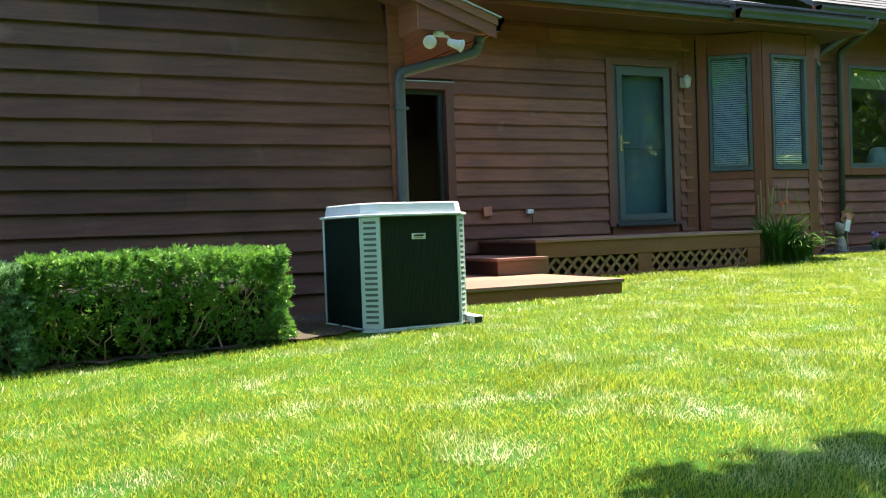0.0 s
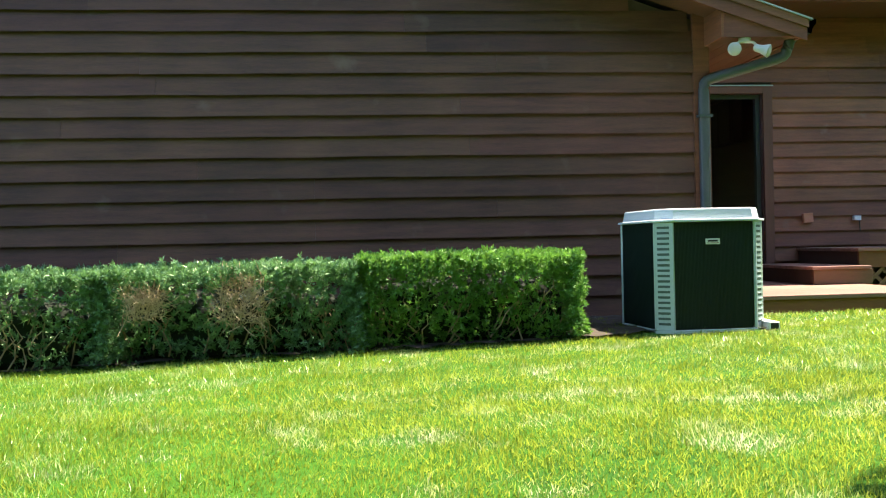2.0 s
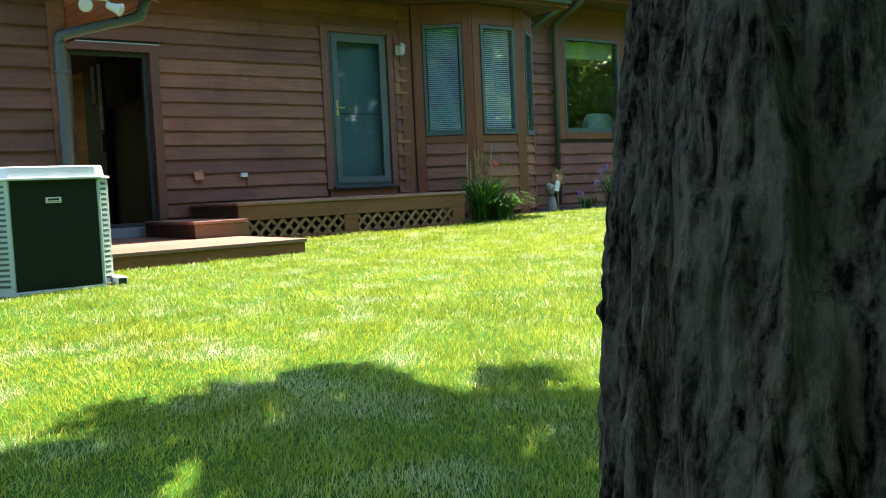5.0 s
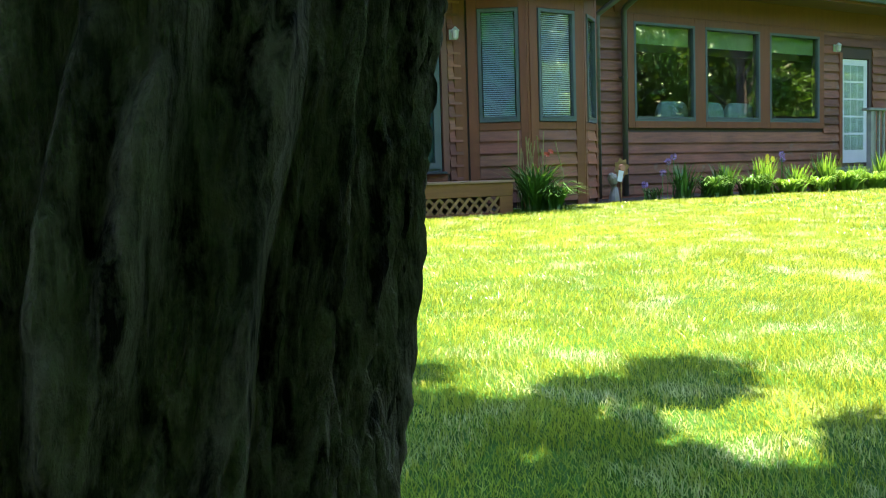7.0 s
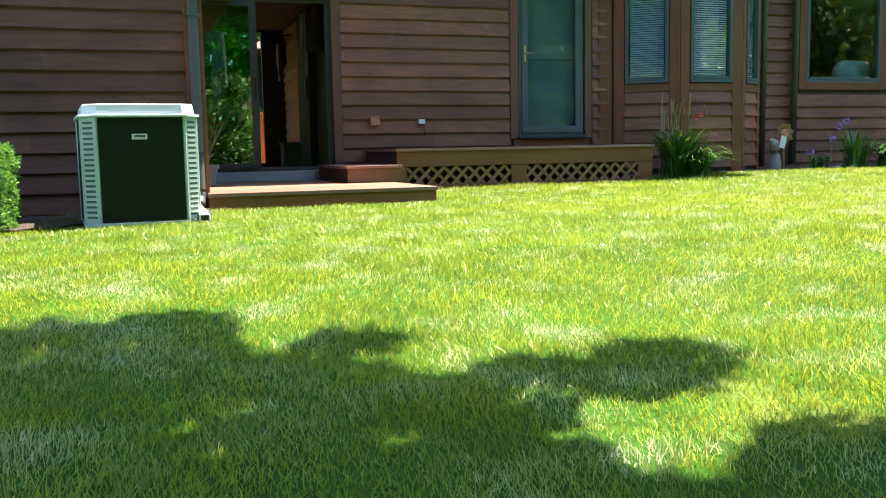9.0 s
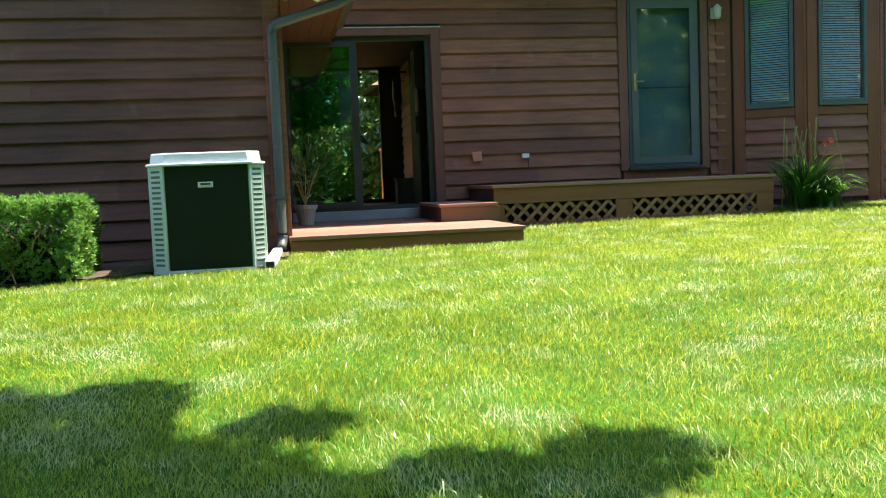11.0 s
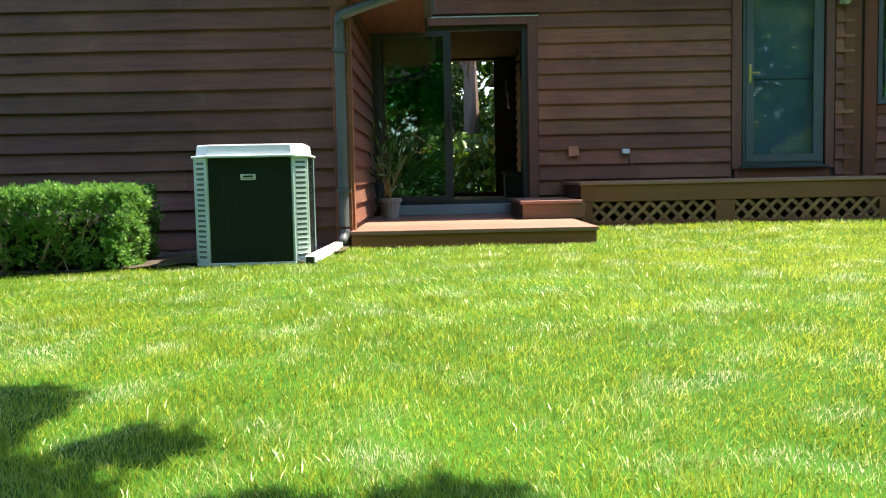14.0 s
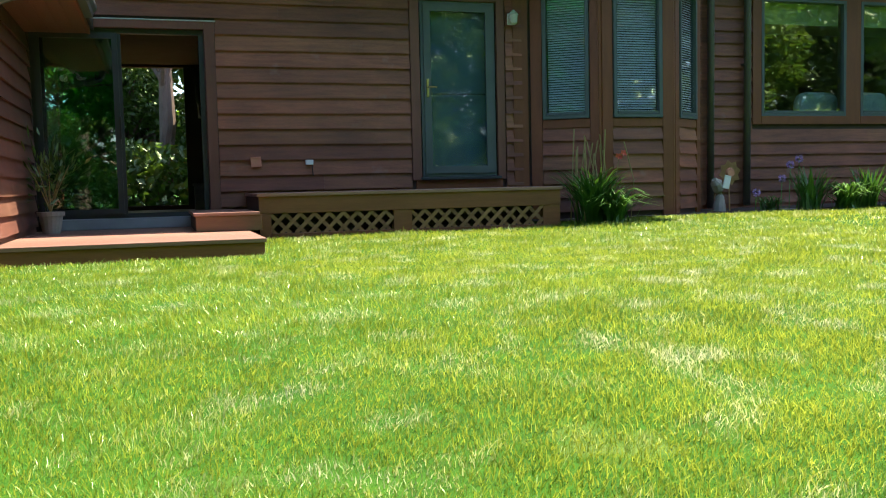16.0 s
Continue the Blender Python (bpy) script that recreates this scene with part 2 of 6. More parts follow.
# deck stain with shade painted in, for the sides turned from the sun
SIDESHADE = surf("shaded_side_stain", (0.045, 0.022, 0.015), (0.085, 0.042, 0.028), 0.7, 3.0, (0.7, 9, 9), 24, 0.3, rand=0.10)
PAVROOF = surf("pavilion_boards", (0.055, 0.026, 0.011), (0.085, 0.041, 0.018), 0.7, 4.0, (9, 1, 1), 30, 0.3)
LATTICE = surf("lattice_wood", (0.17, 0.088, 0.032), (0.27, 0.145, 0.058), 0.65, 5.0, fine=40, rand=0.15)
FRAME = surf("green_grey_frame", (0.056, 0.074, 0.074), (0.088, 0.110, 0.106), 0.45, 3.0, fine=90, bump=0.05)
DARKFRAME = surf("dark_frame", (0.020, 0.026, 0.027), (0.035, 0.042, 0.042), 0.45, 3.0, fine=90, bump=0.05)
GUTTER = surf("painted_gutter", (0.052, 0.060, 0.062), (0.085, 0.095, 0.097), 0.45, 2.0, fine=70, bump=0.05, spots=((0.11, 0.11, 0.105), 5, 0.62))
SPOUT = surf("painted_spout", (0.075, 0.068, 0.062), (0.12, 0.11, 0.10), 0.5, 2.0, fine=70, bump=0.05)
DRIP = surf("drip_metal", (0.35, 0.38, 0.38), (0.5, 0.53, 0.52), 0.35, metal=0.4, bump=0.03)
SHINGLE = surf("shingles", (0.045, 0.046, 0.052), (0.10, 0.102, 0.110), 0.9, 6, fine=120, bump=0.6, island=0.25)
METAL_PALE = surf("unit_paint", (0.38, 0.46, 0.42), (0.50, 0.58, 0.53), 0.42, 2.5, fine=80, bump=0.04, spots=((0.34, 0.38, 0.34), 6, 0.66))
METAL_LID = surf("unit_lid_paint", (0.50, 0.55, 0.58), (0.61, 0.66, 0.69), 0.4, 2.5, fine=80, bump=0.04)
MESHGREEN = surf("unit_mesh", (0.006, 0.015, 0.013), (0.012, 0.025, 0.022), 0.5, 3, fine=200, bump=0.1)
SLOT = surf("slot_dark", (0.07, 0.10, 0.085), (0.10, 0.14, 0.12), 0.7)
WHITE = surf("white_plastic", (0.62, 0.62, 0.60), (0.75, 0.75, 0.72), 0.45, bump=0.03)
BLACK = surf("black_plastic", (0.012, 0.012, 0.012), (0.02, 0.02, 0.02), 0.5, bump=0.03)
REDMARK = surf("red_mark", (0.25, 0.03, 0.03), (0.32, 0.05, 0.05), 0.5, bump=0.02)
COPPERBOX = surf("orange_box", (0.42, 0.17, 0.10), (0.55, 0.24, 0.15), 0.55, bump=0.05)
CONCRETE = surf("concrete", (0.24, 0.24, 0.23), (0.38, 0.38, 0.36), 0.85, 5, fine=90, bump=0.4)
SILL = surf("grey_sill", (0.17, 0.19, 0.20), (0.25, 0.275, 0.285), 0.7, 4, fine=90, bump=0.15)
BRASS = surf("brass", (0.55, 0.42, 0.18), (0.7, 0.55, 0.26), 0.3, metal=0.9, bump=0.02)
SOIL = surf("mulch", (0.022, 0.016, 0.011), (0.06, 0.043, 0.03), 0.95, 14, fine=70, bump=0.8)
STONE = surf("edging_stone", (0.15, 0.145, 0.135), (0.30, 0.29, 0.27), 0.85, 6, fine=60, bump=0.5, rand=0.2)
ROOMWALL = surf("room_wall", (0.08, 0.055, 0.038), (0.13, 0.09, 0.062), 0.8, bump=0.1)
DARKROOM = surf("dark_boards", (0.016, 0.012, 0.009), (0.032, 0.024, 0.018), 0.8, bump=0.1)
CEDARSHADE = surf("cedar_boards_shaded", (0.045, 0.020, 0.011), (0.085, 0.040, 0.022), 0.6, 3.0, (0.6, 0.6, 8), 22, 0.3, rand=0.2)
ROOMPALE = surf("room_plaster", (0.22, 0.21, 0.19), (0.28, 0.27, 0.24), 0.8, bump=0.1)
ROOMFLOOR = surf("room_floor", (0.14, 0.09, 0.06), (0.22, 0.15, 0.10), 0.5, bump=0.1)
BLIND = surf("blind_slat", (0.62, 0.66, 0.67), (0.72, 0.75, 0.75), 0.5, bump=0.02)
SHADECLOTH = surf("pale_valance", (0.24, 0.28, 0.11), (0.34, 0.38, 0.17), 0.8, 6, bump=0.1)
FABRIC = surf("chair_fabric", (0.20, 0.26, 0.25), (0.32, 0.40, 0.38), 0.9, 10, fine=150, bump=0.2)
POTCLAY = surf("pot_clay", (0.20, 0.18, 0.15), (0.32, 0.29, 0.25), 0.8, 6, fine=60, bump=0.2)
LAMPGLASS = surf("lamp_glass", (0.40, 0.40, 0.36), (0.52, 0.52, 0.47), 0.25, bump=0.02)
PALEMETAL = surf("pale_metal", (0.42, 0.46, 0.40), (0.55, 0.60, 0.52), 0.4, bump=0.02)
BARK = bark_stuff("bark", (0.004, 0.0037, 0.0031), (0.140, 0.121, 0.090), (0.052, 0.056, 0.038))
TWIG = surf("twig", (0.20, 0.135, 0.08), (0.40, 0.29, 0.18), 0.85, 20, fine=90, bump=0.4, island=0.25)
DEADTWIG = surf("dead_twig", (0.36, 0.25, 0.14), (0.60, 0.46, 0.29), 0.85, 20, fine=90, bump=0.3, island=0.3)
BARK_FAR = surf("far_bark", (0.09, 0.066, 0.050), (0.22, 0.165, 0.125), 0.9, 6, (3, 3, 0.6), 40, 0.8)
TURF = surf("turf", (0.010, 0.045, 0.002), (0.036, 0.105, 0.006), 0.95, 9, fine=90, bump=0.8, spec=0.1, spots=((0.10, 0.14, 0.03), 1.8, 0.64))
# pale patch: sheen of flattened blades, painted into the light-through colour
GRASS = leafy("grass_blade", (0.064, 0.142, 0.010), (0.168, 0.325, 0.032), 0.50, 0.012, 0.34, patch=((0.68, 0.68, 0.45), 3.2, 0.605), scale=2.2, through_tint=(2.85, 1.62, 1.8), glint=(4.5, 0.52, 0.055), spread=0.42)
YEW = leafy("yew_needles", (0.032, 0.105, 0.046), (0.225, 0.400, 0.195), 0.36, 0.062, 0.42, scale=13.0, through_tint=(1.15, 1.15, 0.70), spread=0.35)
YEWBRIGHT = leafy("yew_new_growth", (0.027, 0.112, 0.026), (0.225, 0.430, 0.105), 0.40, 0.045, 0.45, scale=10.0, through_tint=(1.18, 1.16, 0.58), spread=0.35)
INNER = surf("shade_core", (0.003, 0.006, 0.003), (0.010, 0.017, 0.007), 0.95, 12)
CROWN = leafy("crown_leaves", (0.030, 0.070, 0.012), (0.080, 0.150, 0.028), 0.40, 0.08, 0.4)
CROWNNEAR = leafy("shade_tree_leaves", (0.026, 0.150, 0.008), (0.050, 0.260, 0.012), 0.56, 0.02, 0.4, through_tint=(0.7, 1.6, 0.3))
CROWNPALE = leafy("crown_leaves_pale", (0.080, 0.180, 0.028), (0.220, 0.360, 0.070), 0.45, 0.08, 0.4)
LILY = leafy("lily_blade", (0.024, 0.085, 0.016), (0.085, 0.18, 0.040), 0.30, 0.07, 0.3)
BEDLEAF = leafy("bed_leaf", (0.05, 0.14, 0.018), (0.18, 0.31, 0.055), 0.40, 0.04, 0.35)
PETAL_RED = surf("red_petal", (0.45, 0.06, 0.03), (0.60, 0.13, 0.05), 0.6)
PETAL_PURPLE = surf("purple_petal", (0.28, 0.16, 0.38), (0.42, 0.27, 0.52), 0.7, 30)
PETAL_YELLOW = surf("yellow_petal", (0.65, 0.45, 0.03), (0.8, 0.6, 0.06), 0.6, 30)
STALK = surf("dry_stalk", (0.20, 0.15, 0.05), (0.32, 0.25, 0.10), 0.8, island=0.2)
ORNAMENT = surf("ornament_rust", (0.30, 0.17, 0.06), (0.48, 0.29, 0.12), 0.6, 20, bump=0.2)
GLASS_WIN = glass("window_glass", (0.86, 0.93, 0.90), 3.2)
GLASS_BAY = glass("bay_glass", (0.88, 0.93, 0.95), 2.6)
GLASS_DOOR = glass("storm_door_glass", (0.74, 0.86, 0.88), 0.9)
GLASS_SLIDE = glass("slider_glass", (0.62, 0.78, 0.74), 3.2)


# ---- makers ----
def thing(name, at, label, category, group="", kind=""):
    ob = new(name)
    ob.empty_display_size = 0.1
    ob.location = at
    return tagged(ob, label, category, group, kind)


def root_of(ob):
    p = Vector(ob.location)
    while ob.parent:
        ob = ob.parent
        p += ob.location
    return p


def part(name, bm, material, parent=None, label="", smooth=False):
    """Links a bmesh, drawn in world places, as one mesh under its thing."""
    if parent:
        bmesh.ops.translate(bm, verts=bm.verts, vec=-root_of(parent))
    me = bpy.data.meshes.new(name)
    bm.normal_update()
    bm.to_mesh(me)
    bm.free()
    me.materials.append(material)
    if smooth:
        me.polygons.foreach_set("use_smooth", [True] * len(me.polygons))
    ob = new(name, me)
    ob.parent = parent
    if label:
        ob["label"] = label
    return ob


def box(x0, x1, y0, y1, z0, z1, bevel=0.0, turn=None, bm=None):
    b = bmesh.new()
    bmesh.ops.create_cube(b, size=1, matrix=Matrix.Translation(((x0 + x1) / 2, (y0 + y1) / 2, (z0 + z1) / 2)) @ Matrix.Diagonal((x1 - x0, y1 - y0, z1 - z0, 1)))
    if bevel:
        bmesh.ops.bevel(b, geom=b.edges[:], offset=bevel, segments=2, affect="EDGES", profile=0.6)
    if turn:
        b.transform(turn)
    if bm is None:
        return b
    me = bpy.data.meshes.new("tmp")
    b.to_mesh(me)
    b.free()
    bm.from_mesh(me)
    bpy.data.meshes.remove(me)
    return bm


def tube(points, radius, sides=8, flat=1.0, bm=None, cap=True):
    """A pipe along points; radius may be one number or one for each point."""
    bm = bm or bmesh.new()
    rings = []
    pts = [Vector(p) for p in points]
    for i, p in enumerate(pts):
        d = (pts[min(i + 1, len(pts) - 1)] - pts[max(i - 1, 0)]).normalized()
        side = d.cross(Vector((0, 0, 1)))
        side = side.normalized() if side.length > 0.05 else Vector((1, 0, 0))
        up = side.cross(d)
        r = radius[i] if isinstance(radius, (list, tuple)) else radius
        rings.append([bm.verts.new(p + side * (r * math.cos(a)) + up * (r * flat * math.sin(a))) for a in (2 * math.pi * (k + 0.5) / sides for k in range(sides))])
    for a, b in zip(rings, rings[1:]):
        for k in range(sides):
            bm.faces.new((a[k], a[(k + 1) % sides], b[(k + 1) % sides], b[k]))
    if cap:
        bm.faces.new(rings[0][::-1]), bm.faces.new(rings[-1])
    return bm


def mesh_from(name, verts, faces_sizes, loops, material, parent=None, label=""):
    """A big mesh out of arrays."""
    me = bpy.data.meshes.new(name)
    me.vertices.add(len(verts))
    me.vertices.foreach_set("co", np.asarray(verts, dtype=np.float32).ravel())
    me.loops.add(len(loops))
    me.loops.foreach_set("vertex_index", np.asarray(loops, dtype=np.int32))
    starts = np.concatenate(([0], np.cumsum(faces_sizes)[:-1])).astype(np.int32)
    me.polygons.add(len(faces_sizes))
    me.polygons.foreach_set("loop_start", starts)
    me.update(calc_edges=True)
    me.validate()
    me.materials.append(material)
    ob = new(name, me)
    ob.parent = parent
    if label:
        ob["label"] = label
    return ob


def blades(name, base, lean, height, width, facing, material, parent=None, label="", curl=0.35, bent=True):
    """Grass-like blades, all arrays: base (n, 3), lean (n, 2), height, width and facing angle (n). Far ones are straight."""
    n = len(base)
    side = np.stack((np.cos(facing), np.sin(facing), np.zeros(n)), 1) * (width / 2)[:, None]
    lean3 = np.concatenate((lean, np.zeros((n, 1))), 1)
    up = np.zeros((n, 3))
    up[:, 2] = height
    mid = base + lean3 * curl + up * 0.58
    tip = base + lean3 + up
    if not bent:
        return mesh_from(name, np.stack((base - side, base + side, tip), 1).reshape(-1, 3), np.full(n, 3), np.arange(n * 3), material, parent, label)
    v = np.stack((base - side, base + side, mid + side * 0.85, mid - side * 0.85, tip), 1).reshape(-1, 3)
    o = (np.arange(n) * 5)[:, None]
    loops = (o + np.array((0, 1, 2, 3, 3, 2, 4))).ravel()
    sizes = np.tile((4, 3), n)
    return mesh_from(name, v, sizes, loops, material, parent, label)


def cards(name, centre, axis, length, width, rng, material, parent=None, label="", fold=0.25):
    """Pointed leaves folded along the middle: two triangles a side."""
    n = len(centre)
    axis = axis / np.linalg.norm(axis, axis=1)[:, None]
    ref = rng.normal(size=(n, 3))
    side = np.cross(axis, ref)
    side /= np.linalg.norm(side, axis=1)[:, None]
    norm = np.cross(axis, side)
    L, W = length[:, None], width[:, None]
    a, b = centre - axis * L / 2, centre + axis * L / 2
    m = centre + norm * W * fold
    v = np.stack((a, m + side * W / 2, b, m - side * W / 2), 1).reshape(-1, 3)
    o = (np.arange(n) * 4)[:, None]
    loops = (o + np.array((0, 1, 2, 0, 2, 3))).ravel()
    return mesh_from(name, v, np.full(n * 2, 3), loops, material, parent, label)


def spans(u0, u1, z0, z1, openings):
    """What is left of a course between u0 and u1 once the openings are cut out."""
    left = [(u0, u1)]
    for a, b, c, d in openings:
        if z1 - 0.02 > c and z0 + 0.02 < d:
            left = [s for x, y in left for s in ((x, min(y, a)), (max(x, b), y)) if s[1] - s[0] > 0.02]
    return left


def clapboard(length, high, seed):
    """One bevelled board, thick at its lower edge, a little uneven along its length."""
    rng = random.Random(seed)
    bm = bmesh.new()
    n = max(1, int(length / 0.45))
    rings = []
    for i in range(n + 1):
        x = length * i / n
        dz, dy = rng.uniform(-0.0036, 0.0036), rng.uniform(-0.0015, 0.0015)
        rings.append([bm.verts.new(p) for p in ((x, -0.042 + dy, dz), (x, -0.008, dz + 0.010), (x, -0.003, high + 0.014), (x, -0.008 + dy * 0.5, high + 0.014))])
    for a, b in zip(rings, rings[1:]):
        for k in range(4):
            bm.faces.new((a[k], b[k], b[(k + 1) % 4], a[(k + 1) % 4]))
    bm.faces.new(rings[0]), bm.faces.new(rings[-1][::-1])
    bmesh.ops.recalc_face_normals(bm, faces=bm.faces)
    return bm


def clad(parent, origin, angle, length, first, course, top, openings=(), clip=None, material=None, joints=True, seed=1):
    """Courses of clapboards on a wall that starts at origin and runs at an angle."""
    rng = random.Random(seed)
    z, k = first, 0
    while z < top - 0.02:
        u0, u1 = clip(z + course) if clip else (0.0, length)
        u0, u1 = max(u0, 0.0), min(u1, length)
        if u1 - u0 > 0.1:
            for a, b in spans(u0, u1, z, z + course, openings):
                cuts = [a]
                if joints:
                    x = a + rng.uniform(1.2, 4.6)
                    while x < b - 0.9:
                        cuts.append(x)
                        x += rng.uniform(2.4, 4.8)
                cuts.append(b)
                for s, e in zip(cuts, cuts[1:]):
                    ob = part("clapboard", clapboard(e - s - 0.0015, min(course, top - z), seed * 1000 + k), material or SIDING)
                    ob.parent = parent
                    ob.matrix_basis = Matrix.Translation(-root_of(parent)) @ Matrix.Translation((origin[0], origin[1], z)) @ Matrix.Rotation(angle, 4, "Z") @ Matrix.Translation((s, 0, 0))
                    k += 1
        z += course


def wall_core(name, origin, angle, length, thick, z0, z1, openings, label, clip=None):
    """The wall behind the boards, with its openings cut through. It lies behind the line from origin."""
    bm = bmesh.new()
    us = sorted({0.0, length, *(o[0] for o in openings), *(o[1] for o in openings)})
    zs = sorted({z0, z1, *(o[2] for o in openings if z0 < o[2] < z1), *(o[3] for o in openings if z0 < o[3] < z1)})
    for a, b in zip(us, us[1:]):
        for c, d in zip(zs, zs[1:]):
            if not any(o[0] <= (a + b) / 2 <= o[1] and o[2] <= (c + d) / 2 <= o[3] for o in openings):
                box(a, b, 0, thick, c, d, bm=bm)
    bmesh.ops.remove_doubles(bm, verts=bm.verts, dist=1e-4)
    bm.transform(Matrix.Translation((origin[0], origin[1], 0)) @ Matrix.Rotation(angle, 4, "Z"))
    w = part(name, bm, CORE)
    return tagged(w, label, "wall", kind="structure")


# ---- ground ----
FALL_Y, FALL_Z = (-60, -9, -7, -5.7, -4.5, -3.5, -1, 0, 1.5), (-0.9, -0.27, -0.225, -0.175, -0.09, -0.058, -0.048, -0.042, -0.012)


def ground_z(x, y):
    """The lawn: level by the house, falling away from it in a gentle swell, and towards the hedge."""
    x, y = np.asarray(x, float), np.asarray(y, float)
    z = 0.04 + 0.025 * np.clip(x + 1, -7, 0) + 0.008 * np.clip(x, 0, 10) + np.interp(y, FALL_Y, FALL_Z)
    return z + 0.012 * np.sin(x * 1.3 + y * 0.7) * np.sin(y * 0.9 - x * 0.4)


def grid_sheet(name, xs, ys, height, material, label, kind="structure"):
    X, Y = np.meshgrid(xs, ys)
    v = np.stack((X, Y, height(X, Y)), -1).reshape(-1, 3)
    nx, ny = len(xs), len(ys)
    i = (np.arange(ny - 1)[:, None] * nx + np.arange(nx - 1)).ravel()
    loops = np.stack((i, i + 1, i + nx + 1, i + nx), 1).ravel()
    return tagged(mesh_from(name, v, np.full(len(i), 4), loops, material), label, "ground", kind=kind)


far_steps = np.array((-400, -200, -100, -60, -40, -28, -20, -15))
grid_sheet("ground", np.concatenate((far_steps, np.arange(-12, 18.1, 0.25), (22, 28, 40, 60, 100, 200, 400))),
           np.concatenate((far_steps, np.arange(-11, 9.1, 0.25), (12, 18, 26, 40, 70, 150, 400))), ground_z, TURF, "mown green lawn sloping gently from the house")


def grass_zone(rng, x0, x1, y0, y1, per_m2, wide, high):
    n = int((x1 - x0) * (y1 - y0) * per_m2)
    x, y = rng.uniform(x0, x1, n), rng.uniform(y0, y1, n)
    free = ~((x > -0.06) & (x < 2.16) & (y > -0.2)) & ~((x > 2.1) & (x < 5.72) & (y > 1.5)) & ~((x < 0.1) & (y > -0.05))
    free &= ~((x > -1.02) & (x < -0.12) & (y > -1.60)) & ~((x < -1.3) & (y > -1.45)) & ~((x > 5.6) & (y > 2.15 + 0.06 * (x - 5.6)))
    x, y = x[free], y[free]
    n = len(x)
    clump = np.sin(x * 5.1 + 1.7 * np.sin(y * 3.3)) * np.sin(y * 4.3 + 1.3 * np.sin(x * 2.7))
    h = high * rng.uniform(0.45, 1.1, n) * (1 + 0.25 * clump)
    tall = rng.random(n) < 0.012
    h[tall] *= 1.7
    lean_dir = rng.uniform(0, 2 * math.pi, n)
    drift = 1.6 * np.sin(x * 1.1 + 0.6) + 1.2 * np.sin(y * 1.7 + x * 0.5)
    lean = (np.stack((np.cos(lean_dir), np.sin(lean_dir)), 1) + 0.35 * np.stack((np.cos(drift), np.sin(drift)), 1)) * (h * rng.uniform(0.1, 1.15, n))[:, None]
    h *= 1 - 0.25 * np.linalg.norm(lean, axis=1) / (h + 1e-6) * 0.5
    return np.stack((x, y, ground_z(x, y) - 0.006), 1), lean, h, wide * rng.uniform(0.6, 1.3, n), rng.uniform(0, math.pi, n)


rng_g = np.random.default_rng(11)
ZONES = [(-2.6, 2.6, -7.7, -6.9, 9000, 0.0024, 0.040), (-4.6, 4.2, -6.9, -5.0, 11000, 0.0027, 0.040), (-5.2, 5.4, -5.0, -3.4, 8800, 0.0032, 0.040), (-6.8, 7.0, -3.4, -1.0, 5200, 0.0042, 0.040),
         (-6.8, 8.0, -1.0, 1.0, 2800, 0.0056, 0.044), (2.0, 12.0, 1.0, 3.2, 2000, 0.0075, 0.050), (5.0, 12.0, -6.0, -1.0, 1100, 0.0090, 0.048),
         (8.0, 20.0, -1.0, 3.0, 560, 0.0125, 0.052)]
made = [grass_zone(rng_g, *z) for z in ZONES]
near, far = made[:3], made[3:]
grass = blades("lawn_grass", *(np.concatenate([m[i] for m in near]) for i in range(5)), GRASS)
tagged(grass, "sunlit yellow-green lawn grass with its pale sheen painted in", "grass", kind="stuff")
for m in far:
    m[3][:] *= 1.35
grass = blades("lawn_grass", *(np.concatenate([m[i] for m in far]) for i in range(5)), GRASS, bent=False)
tagged(grass, "sunlit lawn grass towards the house", "grass", kind="stuff")

# bare ground beside the house and under the hedge
bm = bmesh.new()
rng_s = random.Random(5)
for x0, x1, ya, yb in ((-8.5, -0.1, -1.5, 0.02), (5.66, 8.6, 2.15, 3.0), (8.5, 19.0, 2.35, 3.75), (-0.9, 0.0, -0.7, 0.05)):
    nx, ny = int((x1 - x0) / 0.12), max(3, int((yb - ya) / 0.12))
    rows = [[bm.verts.new((x0 + (x1 - x0) * i / nx, ya + (yb - ya) * j / ny + (rng_s.uniform(-0.05, 0.05) if j == 0 else 0),
                           float(ground_z(x0 + (x1 - x0) * i / nx, ya + (yb - ya) * j / ny)) + 0.012 + rng_s.uniform(0, 0.02))) for i in range(nx + 1)] for j in range(ny + 1)]
    for r, s in zip(rows, rows[1:]):
        for i in range(nx):
            bm.faces.new((r[i], r[i + 1], s[i + 1], s[i]))
tagged(part("soil_bed", bm, SOIL), "dark mulch and bare soil against the house", "soil", kind="structure")

# ---- house walls ----
BACK_Y, RIGHT_Y = 2.93, 3.70
WING_C, BACK_C = 0.1725, 0.179
SLOPE = 0.333


def wing_clip(z):
    cut = max(0.0, (z - 2.55) / SLOPE)
    return cut, 9.0 - cut


wing = wall_core("wall_west", (-9, 0.0), 0, 9.0, 0.14, -0.25, 2.50, (), "dark red-brown clapboard wall of the low wing")
bm = bmesh.new()
g = [bm.verts.new(p) for y in (0.0, 0.14) for p in ((-9, y, 2.50), (0, y, 2.50), (-4.5, y, 2.50 + 4.5 * SLOPE))]
bm.faces.new(g[:3]), bm.faces.new(g[3:][::-1])
for a, b in ((0, 1), (1, 2), (2, 0)):
    bm.faces.new((g[a], g[b], g[b + 3], g[a + 3]))
bmesh.ops.recalc_face_normals(bm, faces=bm.faces)
part("gable", bm, CORE, wing)
clad(wing, (-9, 0.0), 0, 8.88, 1.05 - 7 * WING_C, WING_C, 3.9, clip=wing_clip, material=WINGSIDING_SHADED, seed=3)
